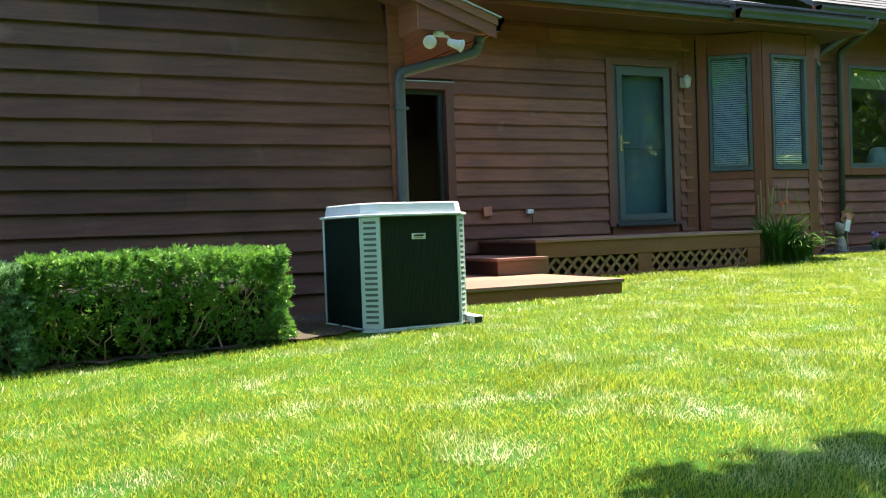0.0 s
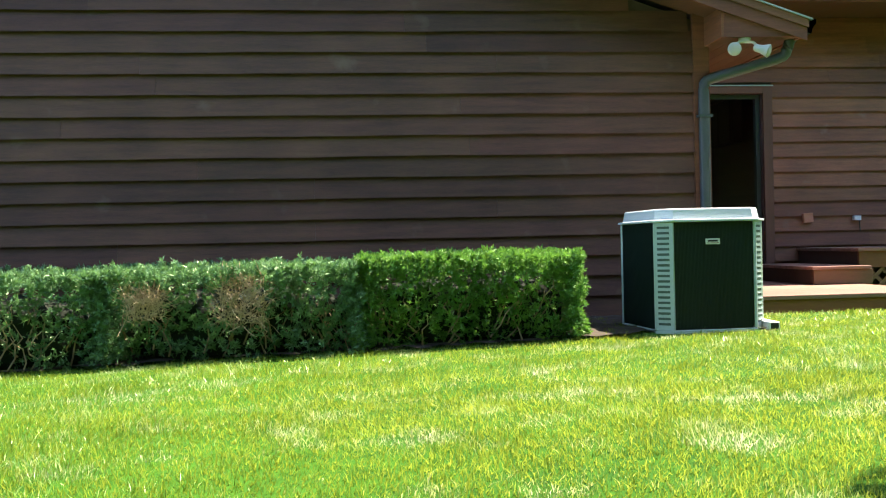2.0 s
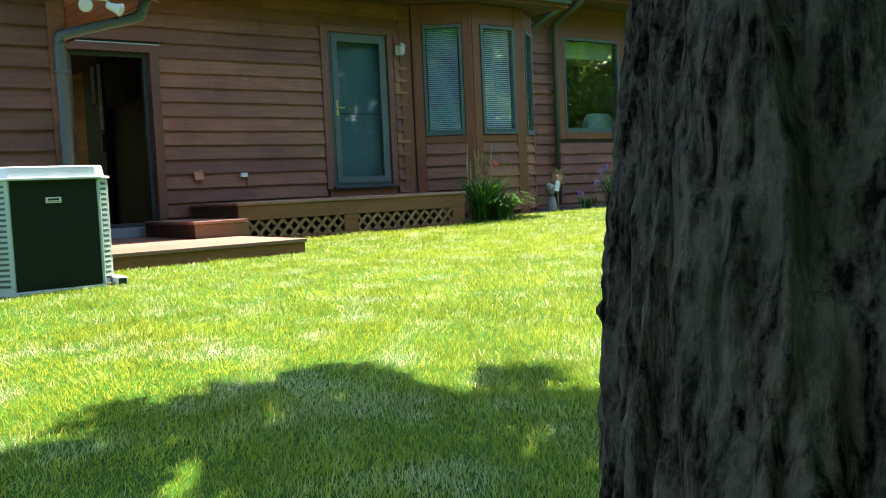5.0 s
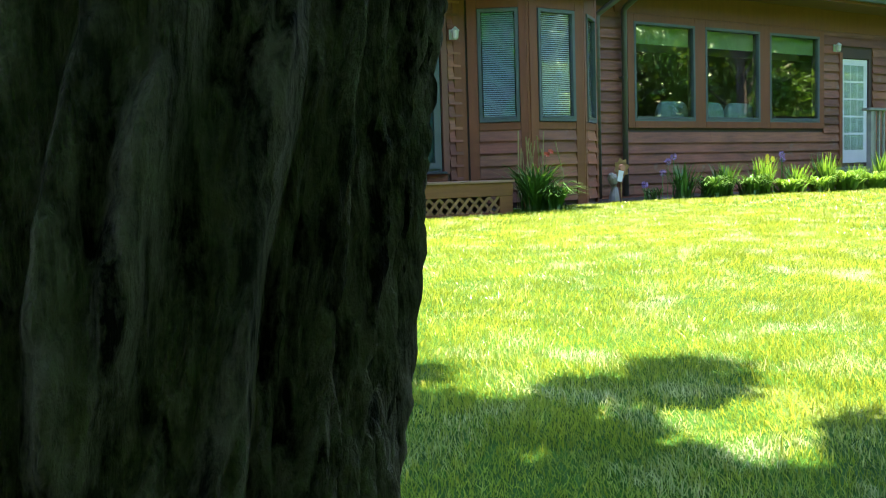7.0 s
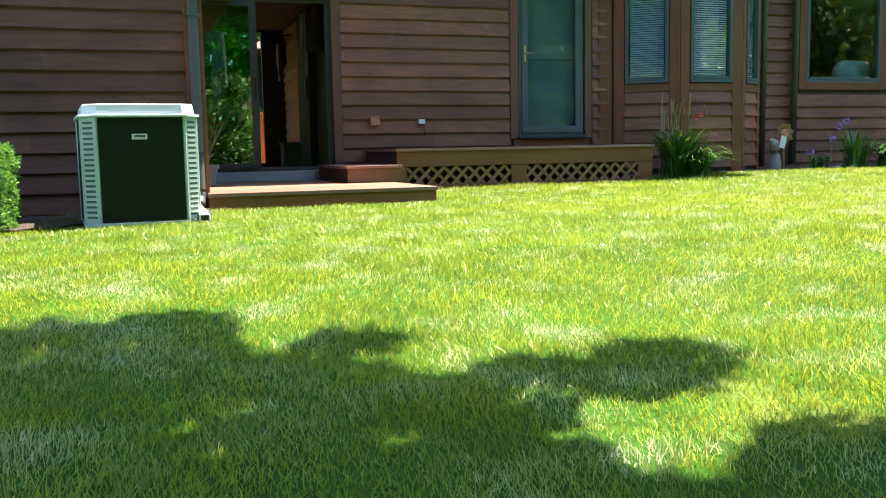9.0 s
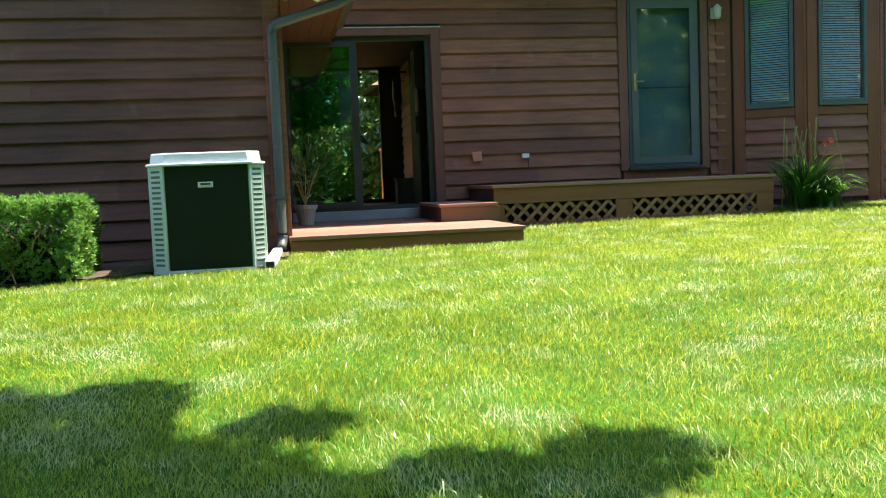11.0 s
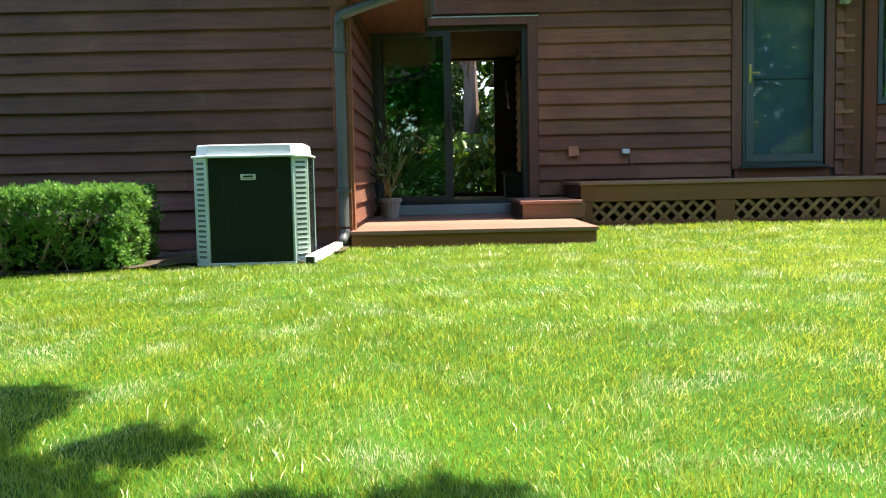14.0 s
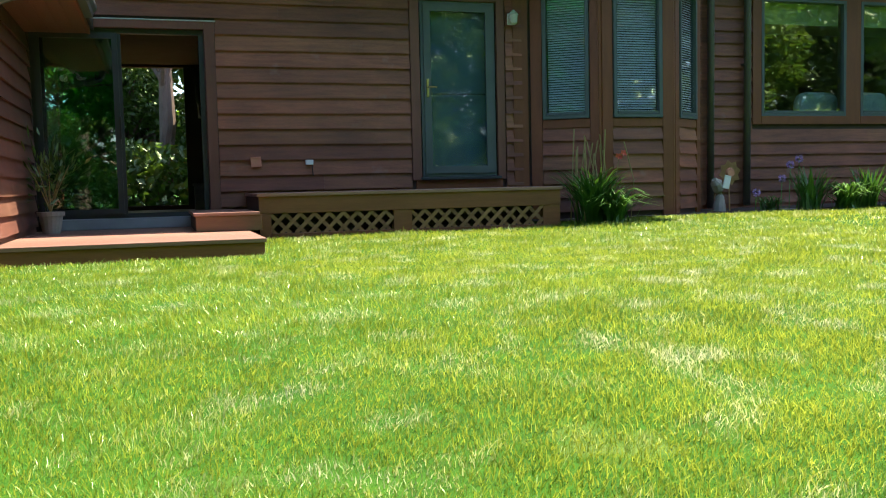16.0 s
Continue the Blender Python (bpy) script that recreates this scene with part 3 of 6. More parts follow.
part("corner_board", box(-0.12, 0.022, -0.046, 0.0, -0.05, 2.62, 0.004), SIDING, wing)
part("corner_board", box(0.0, 0.044, 0.002, 0.11, -0.05, 2.40, 0.004), SIDING, wing)
side = wall_core("wall_west_side", (0.0, 0.14), math.pi / 2, 2.79, 0.14, -0.2, 2.45, (), "short clapboard return wall beside the sliding door")
clad(side, (0.0, 0.11), math.pi / 2, 2.80, 0.03, WING_C, 2.28, material=WINGSIDING_SHADED, seed=4, joints=False)

JX = 8.31
SLIDE = (0.03, 1.86, 0.15, 2.37)
DOOR = (4.40, 5.40, 0.62, 2.80)
BAY_U = (5.86, 8.30)
back_open = [SLIDE, DOOR, (BAY_U[0] + 0.02, BAY_U[1] - 0.02, 0.1, 2.95)]
back = wall_core("wall_north", (0.0, BACK_Y), 0, JX, 0.14, -0.1, 3.30, back_open, "red-brown clapboard back wall of the house")
clad(back, (0.0, BACK_Y), 0, JX, 0.895 - 5 * BACK_C, BACK_C, 3.27,
     [(-0.1, 1.99, 0.0, 2.47), (4.28, 5.52, 0.4, 2.88), (5.74, 8.42, -0.2, 3.2)], seed=6)
jog = wall_core("wall_jog", (JX, BACK_Y), math.pi / 2, RIGHT_Y - BACK_Y, 0.14, -0.1, 3.30, (), "short clapboard return wall")
clad(jog, (JX, BACK_Y), math.pi / 2, RIGHT_Y - BACK_Y, 0.895 - 5 * BACK_C, BACK_C, 3.27, seed=7, joints=False)
PICS = [(9.83, 11.33), (11.60, 13.10), (13.38, 14.90)]
PZ = (1.46, 3.18)
ENTRY = (15.65, 16.6, 0.62, 2.80)
right_open = [(a - JX, b - JX, *PZ) for a, b in PICS] + [(ENTRY[0] - JX, ENTRY[1] - JX, ENTRY[2], ENTRY[3])]
right = wall_core("wall_east", (JX, RIGHT_Y), 0, 21.55 - JX, 0.14, -0.1, 3.75, right_open, "red-brown clapboard wall with a row of picture windows")
clad(right, (JX, RIGHT_Y), 0, 21.55 - JX, 0.895 - 5 * BACK_C, BACK_C, 3.38,
     [(9.68 - JX, 15.04 - JX, PZ[0] - 0.12, PZ[1] + 0.12), (ENTRY[0] - JX - 0.10, ENTRY[1] - JX + 0.10, 0.5, 2.9)], seed=8)
# plain walls that close the house behind
for name, x0, x1, y0, y1 in (("wall_far_north", 2.3, 21.55, 7.9, 8.04), ("wall_far_east", 21.41, 21.55, RIGHT_Y, 7.9), ("wall_far_west", -9.0, -8.86, 0.14, 7.9), ("wall_far_wing", -9.0, -0.9, 7.9, 8.04)):
    tagged(part(name, box(x0, x1, y0, y1, -0.2, 3.3), CORE), "plain outer wall of the house", "wall", kind="structure")


def slab(corners, thick, material, name, label, parent=None):
    bm = bmesh.new()
    lo = [bm.verts.new(c) for c in corners]
    hi = [bm.verts.new((c[0], c[1], c[2] + thick)) for c in corners]
    bm.faces.new(lo[::-1]), bm.faces.new(hi)
    for i in range(len(corners)):
        j = (i + 1) % len(corners)
        bm.faces.new((lo[i], lo[j], hi[j], hi[i]))
    bmesh.ops.recalc_face_normals(bm, faces=bm.faces)
    ob = part(name, bm, material, parent)
    return tagged(ob, label, "roof", kind="structure") if label else ob


# roofs
WR0 = 2.575
ridge = WR0 + 4.5 * SLOPE
wroof = slab([(0.70, -0.42, WR0 - 0.70 * SLOPE), (0.70, 8.3, WR0 - 0.70 * SLOPE), (-4.5, 8.3, ridge), (-4.5, -0.42, ridge)], 0.10, SHINGLE, "roof_west", "grey shingle gable roof of the wing")
slab([(-9.70, -0.42, WR0 - 0.70 * SLOPE), (-4.5, -0.42, ridge), (-4.5, 8.3, ridge), (-9.70, 8.3, WR0 - 0.70 * SLOPE)], 0.10, SHINGLE, "slope", "", wroof)


def rake_strip(name, y0, y1, lo, hi, x0, material):
    """A board along the gable slope, from lo to hi against the roof's underside."""
    bm = bmesh.new()
    x1 = -4.5
    v = [bm.verts.new((x, y, WR0 - x * SLOPE + d)) for y in (y0, y1) for x, d in ((x0, lo), (x0, hi), (x1, hi), (x1, lo))]
    bm.faces.new(v[:4]), bm.faces.new(v[4:][::-1])
    for k in range(4):
        bm.faces.new((v[k], v[(k + 1) % 4], v[(k + 1) % 4 + 4], v[k + 4]))
    bmesh.ops.recalc_face_normals(bm, faces=bm.faces)
    part(name, bm, material, wroof)


rake_strip("barge_board", -0.448, -0.4205, -0.075, 0.098, 0.70, SIDING)
rake_strip("barge_trim", -0.462, -0.449, 0.03, 0.098, 0.71, SIDING)
rake_strip("drip_edge", -0.475, -0.40, 0.099, 0.112, 0.74, DRIP)
# boxed end of the wing's eave
SOF_Z = 2.30
bm = bmesh.new()
f = [bm.verts.new(p) for y in (-0.425, -0.400) for p in ((0.0, y, SOF_Z), (0.64, y, SOF_Z), (0.64, y, WR0 - 0.66 * SLOPE), (0.0, y, WR0 - 0.01))]
bm.faces.new(f[:4]), bm.faces.new(f[4:][::-1])
for i in range(4):
    bm.faces.new((f[i], f[(i + 1) % 4], f[(i + 1) % 4 + 4], f[i + 4]))
bmesh.ops.recalc_face_normals(bm, faces=bm.faces)
part("eave_end", bm, SIDING, wroof)
for i in range(5):
    part("soffit_board", box(0.002 + i * 0.128, 0.126 + i * 0.128, -0.399, 2.90, SOF_Z, SOF_Z + 0.018, 0.002), SOFFIT, wroof)
part("soffit_side", box(-0.02, 0.0, -0.42, -0.002, SOF_Z, WR0 - 0.03), SIDING, wroof)
part("fascia", box(0.64, 0.665, -0.42, 2.9, SOF_Z - 0.01, WR0 - 0.64 * SLOPE), TRIM, wroof)
slab([(0.0, -0.40, WR0 - 0.03), (0.0, -0.002, WR0 - 0.03), (-4.5, -0.002, ridge - 0.03), (-4.5, -0.40, ridge - 0.03)], 0.015, SOFFIT, "rake_soffit", "", wroof)

EAVE_A, EAVE_BAY, EAVE_B, EZ, EZ_B = 2.16, 2.06, 3.00, 3.28, 3.73


def eave_roof(name, x0, x1, eave_y, wall_y, label, EZ=EZ, SLOPE=SLOPE):
    top = EZ + 0.16
    ridge_y = 6.2
    r = slab([(x0, eave_y, top), (x1, eave_y, top), (x1, ridge_y, top + (ridge_y - eave_y) * SLOPE), (x0, ridge_y, top + (ridge_y - eave_y) * SLOPE)], 0.09, SHINGLE, name, label)
    slab([(x0, ridge_y, top + (ridge_y - eave_y) * SLOPE), (x1, ridge_y, top + (ridge_y - eave_y) * SLOPE), (x1, 9.0, top + 0.3), (x0, 9.0, top + 0.3)], 0.09, SHINGLE, "slope", "", r)
    part("fascia", box(x0, x1, eave_y - 0.005, eave_y + 0.022, EZ, top + 0.02), TRIM, r)
    part("soffit", box(x0, x1, eave_y + 0.022, wall_y + 0.1, EZ + 0.01, EZ + 0.028), SOFFIT, r)
    rng = random.Random(name)
    for k in range(9):
        bm = bmesh.new()
        x = x0 - rng.uniform(0, 0.25)
        while x < x1:
            w = rng.uniform(0.16, 0.33)
            y = eave_y - 0.03 + k * 0.14
            z = top + 0.092 + (y - eave_y) * SLOPE
            box(max(x, x0), min(x + w - 0.006, x1), y, y + 0.18, z, z + 0.010, bm=bm, turn=None)
            x += w
        part("shingle_course", bm, SHINGLE, r)
    return r


roof_a = eave_roof("roof_north", 0.72, 5.80, EAVE_A, BACK_Y, "shingle roof with a deep eave over the deck")
roof_bay = eave_roof("roof_bay", 5.80, JX, EAVE_BAY, BACK_Y, "shingle roof with a deep eave over the bay window")
roof_b = eave_roof("roof_east", JX, 21.6, EAVE_B, RIGHT_Y, "shingle roof along the picture windows", EZ_B, 0.62)


def gutter_run(p0, p1, label, out):
    """A K-style gutter between two points, its open top upward; out is the way it bulges."""
    p0, p1, out = Vector(p0), Vector(p1), Vector(out)
    prof = [(0, 0.0), (0, -0.115), (0.075, -0.115), (0.085, -0.07), (0.115, -0.035), (0.12, 0.0), (0.112, 0.0), (0.108, -0.03), (0.08, -0.062), (0.07, -0.108), (0.006, -0.108), (0.006, 0.0)]
    ob = thing("gutter", p0, label, "gutter", "gutters along the eaves")
    bm = bmesh.new()
    rings = [[bm.verts.new(p + out * a + Vector((0, 0, b))) for a, b in prof] for p in (p0, p1)]
    for i in range(len(prof)):
        j = (i + 1) % len(prof)
        bm.faces.new((rings[0][i], rings[0][j], rings[1][j], rings[1][i]))
    bmesh.ops.recalc_face_normals(bm, faces=bm.faces)
    part("trough", bm, GUTTER, ob)
    for p in (p0, p1):
        bm = bmesh.new()
        bm.faces.new([bm.verts.new(p + out * a + Vector((0, 0, b))) for a, b in prof[:6]])
        bmesh.ops.solidify(bm, geom=bm.faces[:], thickness=0.003)
        part("end_cap", bm, GUTTER, ob)
    return ob


gutter_run((0.667, -0.44, WR0 - 0.70 * SLOPE + 0.10), (0.667, 2.1, WR0 - 0.70 * SLOPE + 0.10), "grey-green metal gutter on the wing eave", (1, 0, 0))
gutter_run((0.85, EAVE_A - 0.007, EZ + 0.17), (5.78, EAVE_A - 0.007, EZ + 0.17), "grey metal gutter on the deck eave", (0, -1, 0))
gutter_run((5.80, EAVE_BAY - 0.007, EZ + 0.17), (JX, EAVE_BAY - 0.007, EZ + 0.17), "grey metal gutter over the bay", (0, -1, 0))
gutter_run((JX + 0.05, EAVE_B - 0.007, EZ_B + 0.17), (21.6, EAVE_B - 0.007, EZ_B + 0.17), "grey metal gutter on the long eave", (0, -1, 0))


def downspout(points, label, straps=(), wide=0.046, metal=None):
    ob = thing("downspout", points[-1], label, "downspout")
    fine = []
    pts = [Vector(p) for p in points]
    for i, p in enumerate(pts):
        if 0 < i < len(pts) - 1:
            a, b = (pts[i - 1] - p).normalized(), (pts[i + 1] - p).normalized()
            for s in (0.08, 0.045, 0.02):
                fine.append(p + a * s * 0.9 + (a + b) * (0.0 if s > 0.05 else 0.006))
            for s in (0.02, 0.045, 0.08):
                fine.append(p + b * s * 0.9 + (a + b) * (0.0 if s > 0.05 else 0.006))
        else:
            fine.append(p)
    part("pipe", tube(fine, wide, 8), metal or GUTTER, ob, smooth=True)
    for x, y, z in straps:
        part("strap", box(x - 0.058, x + 0.058, y - 0.052, y + 0.045, z - 0.012, z + 0.012), metal or GUTTER, ob)
    return ob


spout = downspout([(0.69, -0.30, 2.36), (0.62, -0.29, 2.30), (0.60, -0.27, 2.17), (-0.045, -0.075, 2.00), (-0.045, -0.075, 0.12), (-0.06, -0.16, 0.04)], "grey metal downspout at the wing corner", [(-0.045, -0.075, 1.7), (-0.045, -0.075, 0.5)])
ext = thing("downspout_extension", (-0.09, -0.8, 0.05), "pale metal downspout extension lying on the grass", "pipe")
bm = box(-0.125, -0.045, -1.54, -0.14, 0.0, 0.062, 0.012)
bm.transform(Matrix.Translation((-0.07, 0, 0)) @ Matrix.Rotation(radians(-2.5), 4, "Z") @ Matrix.Translation((0.07, 0, 0)))
part("channel", bm, WHITE, ext)
# black plug in the solid channel, standing in for its shaded hollow
bm = box(-0.113, -0.057, -1.5425, -1.45, 0.008, 0.054)
bm.transform(Matrix.Translation((-0.07, 0, 0)) @ Matrix.Rotation(radians(-2.5), 4, "Z") @ Matrix.Translation((0.07, 0, -0.001)))
part("mouth", bm, BLACK, ext)
downspout([(9.62, EAVE_B - 0.06, EZ_B + 0.06), (9.62, EAVE_B - 0.04, EZ_B - 0.04), (9.54, RIGHT_Y - 0.12, 3.36), (9.54, RIGHT_Y - 0.10, 0.16)], "grey metal downspout beside the picture windows", [(9.54, RIGHT_Y - 0.08, 2.2)], wide=0.052, metal=SPOUT)
downspout([(9.36, EAVE_B - 0.06, EZ_B + 0.06), (9.36, EAVE_B - 0.04, EZ_B - 0.04), (8.93, RIGHT_Y - 0.12, 3.22), (8.93, RIGHT_Y - 0.10, 0.13)], "grey-brown metal downspout near the wall corner", wide=0.050, metal=SPOUT)


# ---- windows and doors ----
def frame_bm(w, h, bar, deep, y=0.0):
    """A rectangular frame in its own plane: x along, z up, front at y - deep."""
    bm = bmesh.new()
    for a in ((0, bar, 0, h), (w - bar, w, 0, h), (bar, w - bar, 0, bar), (bar, w - bar, h - bar, h)):
        box(a[0], a[1], y - deep, y, a[2], a[3], bm=bm)
    return bm


def window_unit(name, at, angle, w, h, label, blinds=False, valance=False, glassmat=None, shade=True):
    ob = tagged(new(name), label, "window", kind="structure")
    m = Matrix.Translation(at) @ Matrix.Rotation(angle, 4, "Z")
    ob.location = at

    def put(nm, bm, mat, lab=""):
        bm.transform(m)
        return part(nm, bm, mat, ob, lab)
    put("window_frame", frame_bm(w, h, 0.046, 0.07, 0.02), FRAME)
    put("sash", box(0.055, w - 0.055, -0.052, 0.01, 0.05, 0.08), FRAME, "pale lower sash rail")
    pane = put("pane", box(0.05, w - 0.05, -0.012, -0.006, 0.05, h - 0.05), glassmat or GLASS_WIN, "reflecting glass pane")
    pane.visible_shadow = False
    if blinds:
        z = 0.085
        while z < h - 0.06:
            b = box(0.062, w - 0.062, 0.008, 0.036, z, z + 0.0015)
            b.transform(Matrix.Translation((0, 0.022, z)) @ Matrix.Rotation(radians(44), 4, "X") @ Matrix.Translation((0, -0.022, -z)))
            put("blind_slat", b, BLIND)
            z += 0.030
    if valance:
        put("valance", box(0.05, w - 0.05, 0.08, 0.10, h - 0.36, h - 0.05), SHADECLOTH, "pale cloth shade rolled at the top")
    return ob


# bay window
BAY_F = 2.42
bx0, bx1, fx0, fx1 = 5.86, 8.30, 6.58, 7.60
bay = thing("bay_window", ((fx0 + fx1) / 2, BACK_Y, 0.1), "three-sided bay with stained wood posts and mini blinds", "bay window", kind="structure")
faces = [((bx0, BACK_Y), (fx0, BAY_F)), ((fx0, BAY_F), (fx1, BAY_F)), ((fx1, BAY_F), (bx1, BACK_Y))]
BZ0, BZ1 = 1.35, 2.97
for i, (p, q) in enumerate(faces):
    d = Vector((q[0] - p[0], q[1] - p[1]))
    L, ang = d.length, math.atan2(d.y, d.x)
    ww = L - (0.30 if i != 1 else 0.34)
    s = (L - ww) / 2 + (0.02 if i == 0 else 0)
    m = Matrix.Translation((p[0], p[1], 0)) @ Matrix.Rotation(ang, 4, "Z")
    holes = [(s, s + ww, BZ0, BZ1)]
    bm = bmesh.new()
    us, zs = (0, s, s + ww, L), (0.02, BZ0, BZ1, 3.30)
    for a, b in zip(us, us[1:]):
        for c, e in zip(zs, zs[1:]):
            if not (a == s and c == BZ0):
                box(a + (0.004 if a == 0 else 0), b - (0.004 if b == L else 0), 0.0, 0.10, c, e, bm=bm)
    bm.transform(m)
    core = part("bay_wall", bm, CORE, bay)
    at = m @ Vector((s, 0, BZ0))
    window_unit(f"window_{i + 1}", at, ang, ww, BZ1 - BZ0, "narrow green-framed bay window with lowered blinds", blinds=True, glassmat=GLASS_BAY)
    # posts, head and apron of stained wood
    for a, b in ((0.0, s - 0.012), (s + ww + 0.012, L)):
        bm = box(a + (0.016 if a == 0 else 0), b - (0.016 if b == L else 0), -0.034, -0.001, 0.03, 3.28, 0.004)
        bm.transform(m)
        part("post", bm, TRIM, bay)
    for c, e in ((BZ1 + 0.01, 3.27), (BZ0 - 0.115, BZ0 - 0.01)):
        bm = box(s - 0.008, s + ww + 0.008, -0.028, -0.001, c, e, 0.003)
        bm.transform(m)
        part("apron", bm, TRIM, bay)
    z = 0.895 - 4 * BACK_C
    k = 0
    while z < BZ0 - 0.16:
        hgt = min(BACK_C, BZ0 - 0.118 - z)
        ob = part("clapboard", clapboard(ww + 0.018, hgt - 0.012, 700 + 10 * i + k), SIDING, None)
        ob.parent = bay
        ob.matrix_basis = Matrix.Translation(-root_of(bay)) @ m @ Matrix.Translation((s - 0.009, 0, z))
        z += BACK_C
        k += 1
for p in ((fx0, BAY_F), (fx1, BAY_F)):
    part("corner_post", tube([(p[0], p[1] + 0.010, 0.03), (p[0], p[1] + 0.010, 3.28)], 0.034, 10), TRIM, bay)
part("trim_post", box(5.62, 5.82, BACK_Y - 0.035, BACK_Y, 0.40, 3.25, 0.004), TRIM, bay)

for i, (a, b) in enumerate(PICS):
    window_unit(f"window_{i + 4}", (a, RIGHT_Y - 0.0, PZ[0]), 0, b - a, PZ[1] - PZ[0], "large green-framed picture window reflecting trees", valance=True)
pt = tagged(new("trim"), "stained wood casing round the picture windows", "trim", kind="structure")
for x0, x1 in ((9.68, 9.83), (11.33, 11.60), (13.10, 13.38), (14.90, 15.04)):
    part("casing", box(x0, x1, RIGHT_Y - 0.046, RIGHT_Y - 0.001, PZ[0] - 0.12, PZ[1] + 0.13, 0.004), TRIM, pt)
part("frieze_board", box(9.40, 21.3, RIGHT_Y - 0.040, RIGHT_Y - 0.001, PZ[1] + 0.133, EZ_B + 0.008, 0.004), TRIM, pt)
for x0, x1 in PICS:
    part("sill_board", box(x0, x1, RIGHT_Y - 0.050, RIGHT_Y - 0.001, PZ[0] - 0.12, PZ[0], 0.004), TRIM, pt)
    part("head_board", box(x0, x1, RIGHT_Y - 0.046, RIGHT_Y - 0.001, PZ[1], PZ[1] + 0.13, 0.004), TRIM, pt)

# storm door
dr = tagged(new("door_1"), "closed grey-green storm door with full glass and brass handle", "door", kind="structure")
dx0, dx1, dz0, dz1, dy = DOOR[0], DOOR[1], 0.685, 2.79, BACK_Y
for x0, x1, z0, z1 in ((4.285, 4.40, 0.62, 2.90), (5.40, 5.50, 0.62, 2.90), (4.40, 5.40, 2.80, 2.90)):
    part("casing", box(x0, x1, dy - 0.046, dy - 0.001, z0, z1, 0.004), CASING, dr)
part("head_flashing", box(4.26, 5.53, dy - 0.06, dy - 0.001, 2.902, 2.914), CASING, dr)
part("door_frame", (lambda b: (b.transform(Matrix.Translation((4.42, dy, 0.665))), b)[1])(frame_bm(0.96, 2.13, 0.035, 0.05, 0.03)), FRAME, dr)
leaf = part("leaf", (lambda b: (b.transform(Matrix.Translation((4.455, dy - 0.005, 0.70))), b)[1])(frame_bm(0.89, 2.06, 0.088, 0.035, 0.0)), FRAME, dr)
pane = part("pane", box(4.54, 5.26, dy - 0.024, dy - 0.018, 0.785, 2.675), GLASS_DOOR, dr, "dark reflecting glass")
pane.visible_shadow = False
part("mid_rail", box(4.545, 5.255, dy - 0.017, dy - 0.010, 1.66, 1.68), DARKFRAME, dr)
part("inner_door", box(4.43, 5.37, dy + 0.07, dy + 0.11, 0.66, 2.78), (inner_mat := surf("inner_door_paint", (0.095, 0.125, 0.135), (0.12, 0.155, 0.165), 0.5, bump=0.03)), dr)
part("threshold", box(4.38, 5.42, dy - 0.10, dy - 0.002, 0.622, 0.658, 0.006), DARKFRAME, dr)
part("kick_board", box(4.33, 5.46, dy - 0.030, dy - 0.001, 0.515, 0.62), TRIM, dr)
part("handle_plate", box(4.482, 4.512, dy - 0.052, dy - 0.040, 1.63, 1.85, 0.004), BRASS, dr)
hb = tube([(4.497, dy - 0.052, 1.75), (4.497, dy - 0.085, 1.75), (4.60, dy - 0.085, 1.748)], 0.009, 8)
part("handle", hb, BRASS, dr, "brass lever handle")

# sliding door
sd = tagged(new("door_2"), "dark sliding patio door standing half open", "door", kind="structure")
sx0, sx1, sz0, sz1 = SLIDE
for x0, x1, z0, z1 in ((1.872, 1.985, 0.16, 2.46), (0.03, 1.872, 2.372, 2.46)):
    part("casing", box(x0, x1, dy - 0.046, dy - 0.001, z0, z1, 0.004), CASING, sd)
part("head_flashing", box(0.03, 2.0, dy - 0.055, dy - 0.001, 2.462, 2.474), DRIP, sd)
part("door_frame", (lambda b: (b.transform(Matrix.Translation((sx0, dy + 0.02, 0.27))), b)[1])(frame_bm(sx1 - sx0, sz1 - 0.272, 0.05, 0.07, 0.08)), DARKFRAME, sd)
part("fixed_panel", (lambda b: (b.transform(Matrix.Translation((0.075, dy, 0.315))), b)[1])(frame_bm(0.86, 2.0, 0.06, 0.03, 0.03)), DARKFRAME, sd)
p1 = part("pane", box(0.13, 0.88, dy + 0.008, dy + 0.014, 0.37, 2.26), GLASS_SLIDE, sd, "reflecting glass pane")
p1.visible_shadow = False
part("sliding_panel", (lambda b: (b.transform(Matrix.Translation((0.11, dy + 0.045, 0.315))), b)[1])(frame_bm(0.86, 2.0, 0.06, 0.03, 0.03)), DARKFRAME, sd)
p2 = part("pane", box(0.165, 0.915, dy + 0.055, dy + 0.061, 0.37, 2.26), GLASS_SLIDE, sd, "reflecting glass pane")
p2.visible_shadow = False
part("pull_handle", box(0.925, 0.945, dy - 0.03, dy - 0.002, 1.15, 1.40, 0.006), BLACK, sd)
part("sill", box(0.10, 1.92, dy - 0.14, dy + 0.09, 0.152, 0.268, 0.008), SILL, sd, "grey painted sill")

# far entry door by the rail
ed = tagged(new("door_3"), "white paned entry door at the far end of the wall", "door", kind="structure")
part("leaf", box(ENTRY[0] + 0.01, ENTRY[1] - 0.01, RIGHT_Y + 0.03, RIGHT_Y + 0.07, 0.63, 2.79), WHITE, ed)
for j in range(5):
    for i in range(3):
        p = part("pane", box(ENTRY[0] + 0.14 + i * 0.23, ENTRY[0] + 0.34 + i * 0.23, RIGHT_Y + 0.018, RIGHT_Y + 0.028, 0.9 + j * 0.36, 1.22 + j * 0.36), GLASS_WIN, ed)
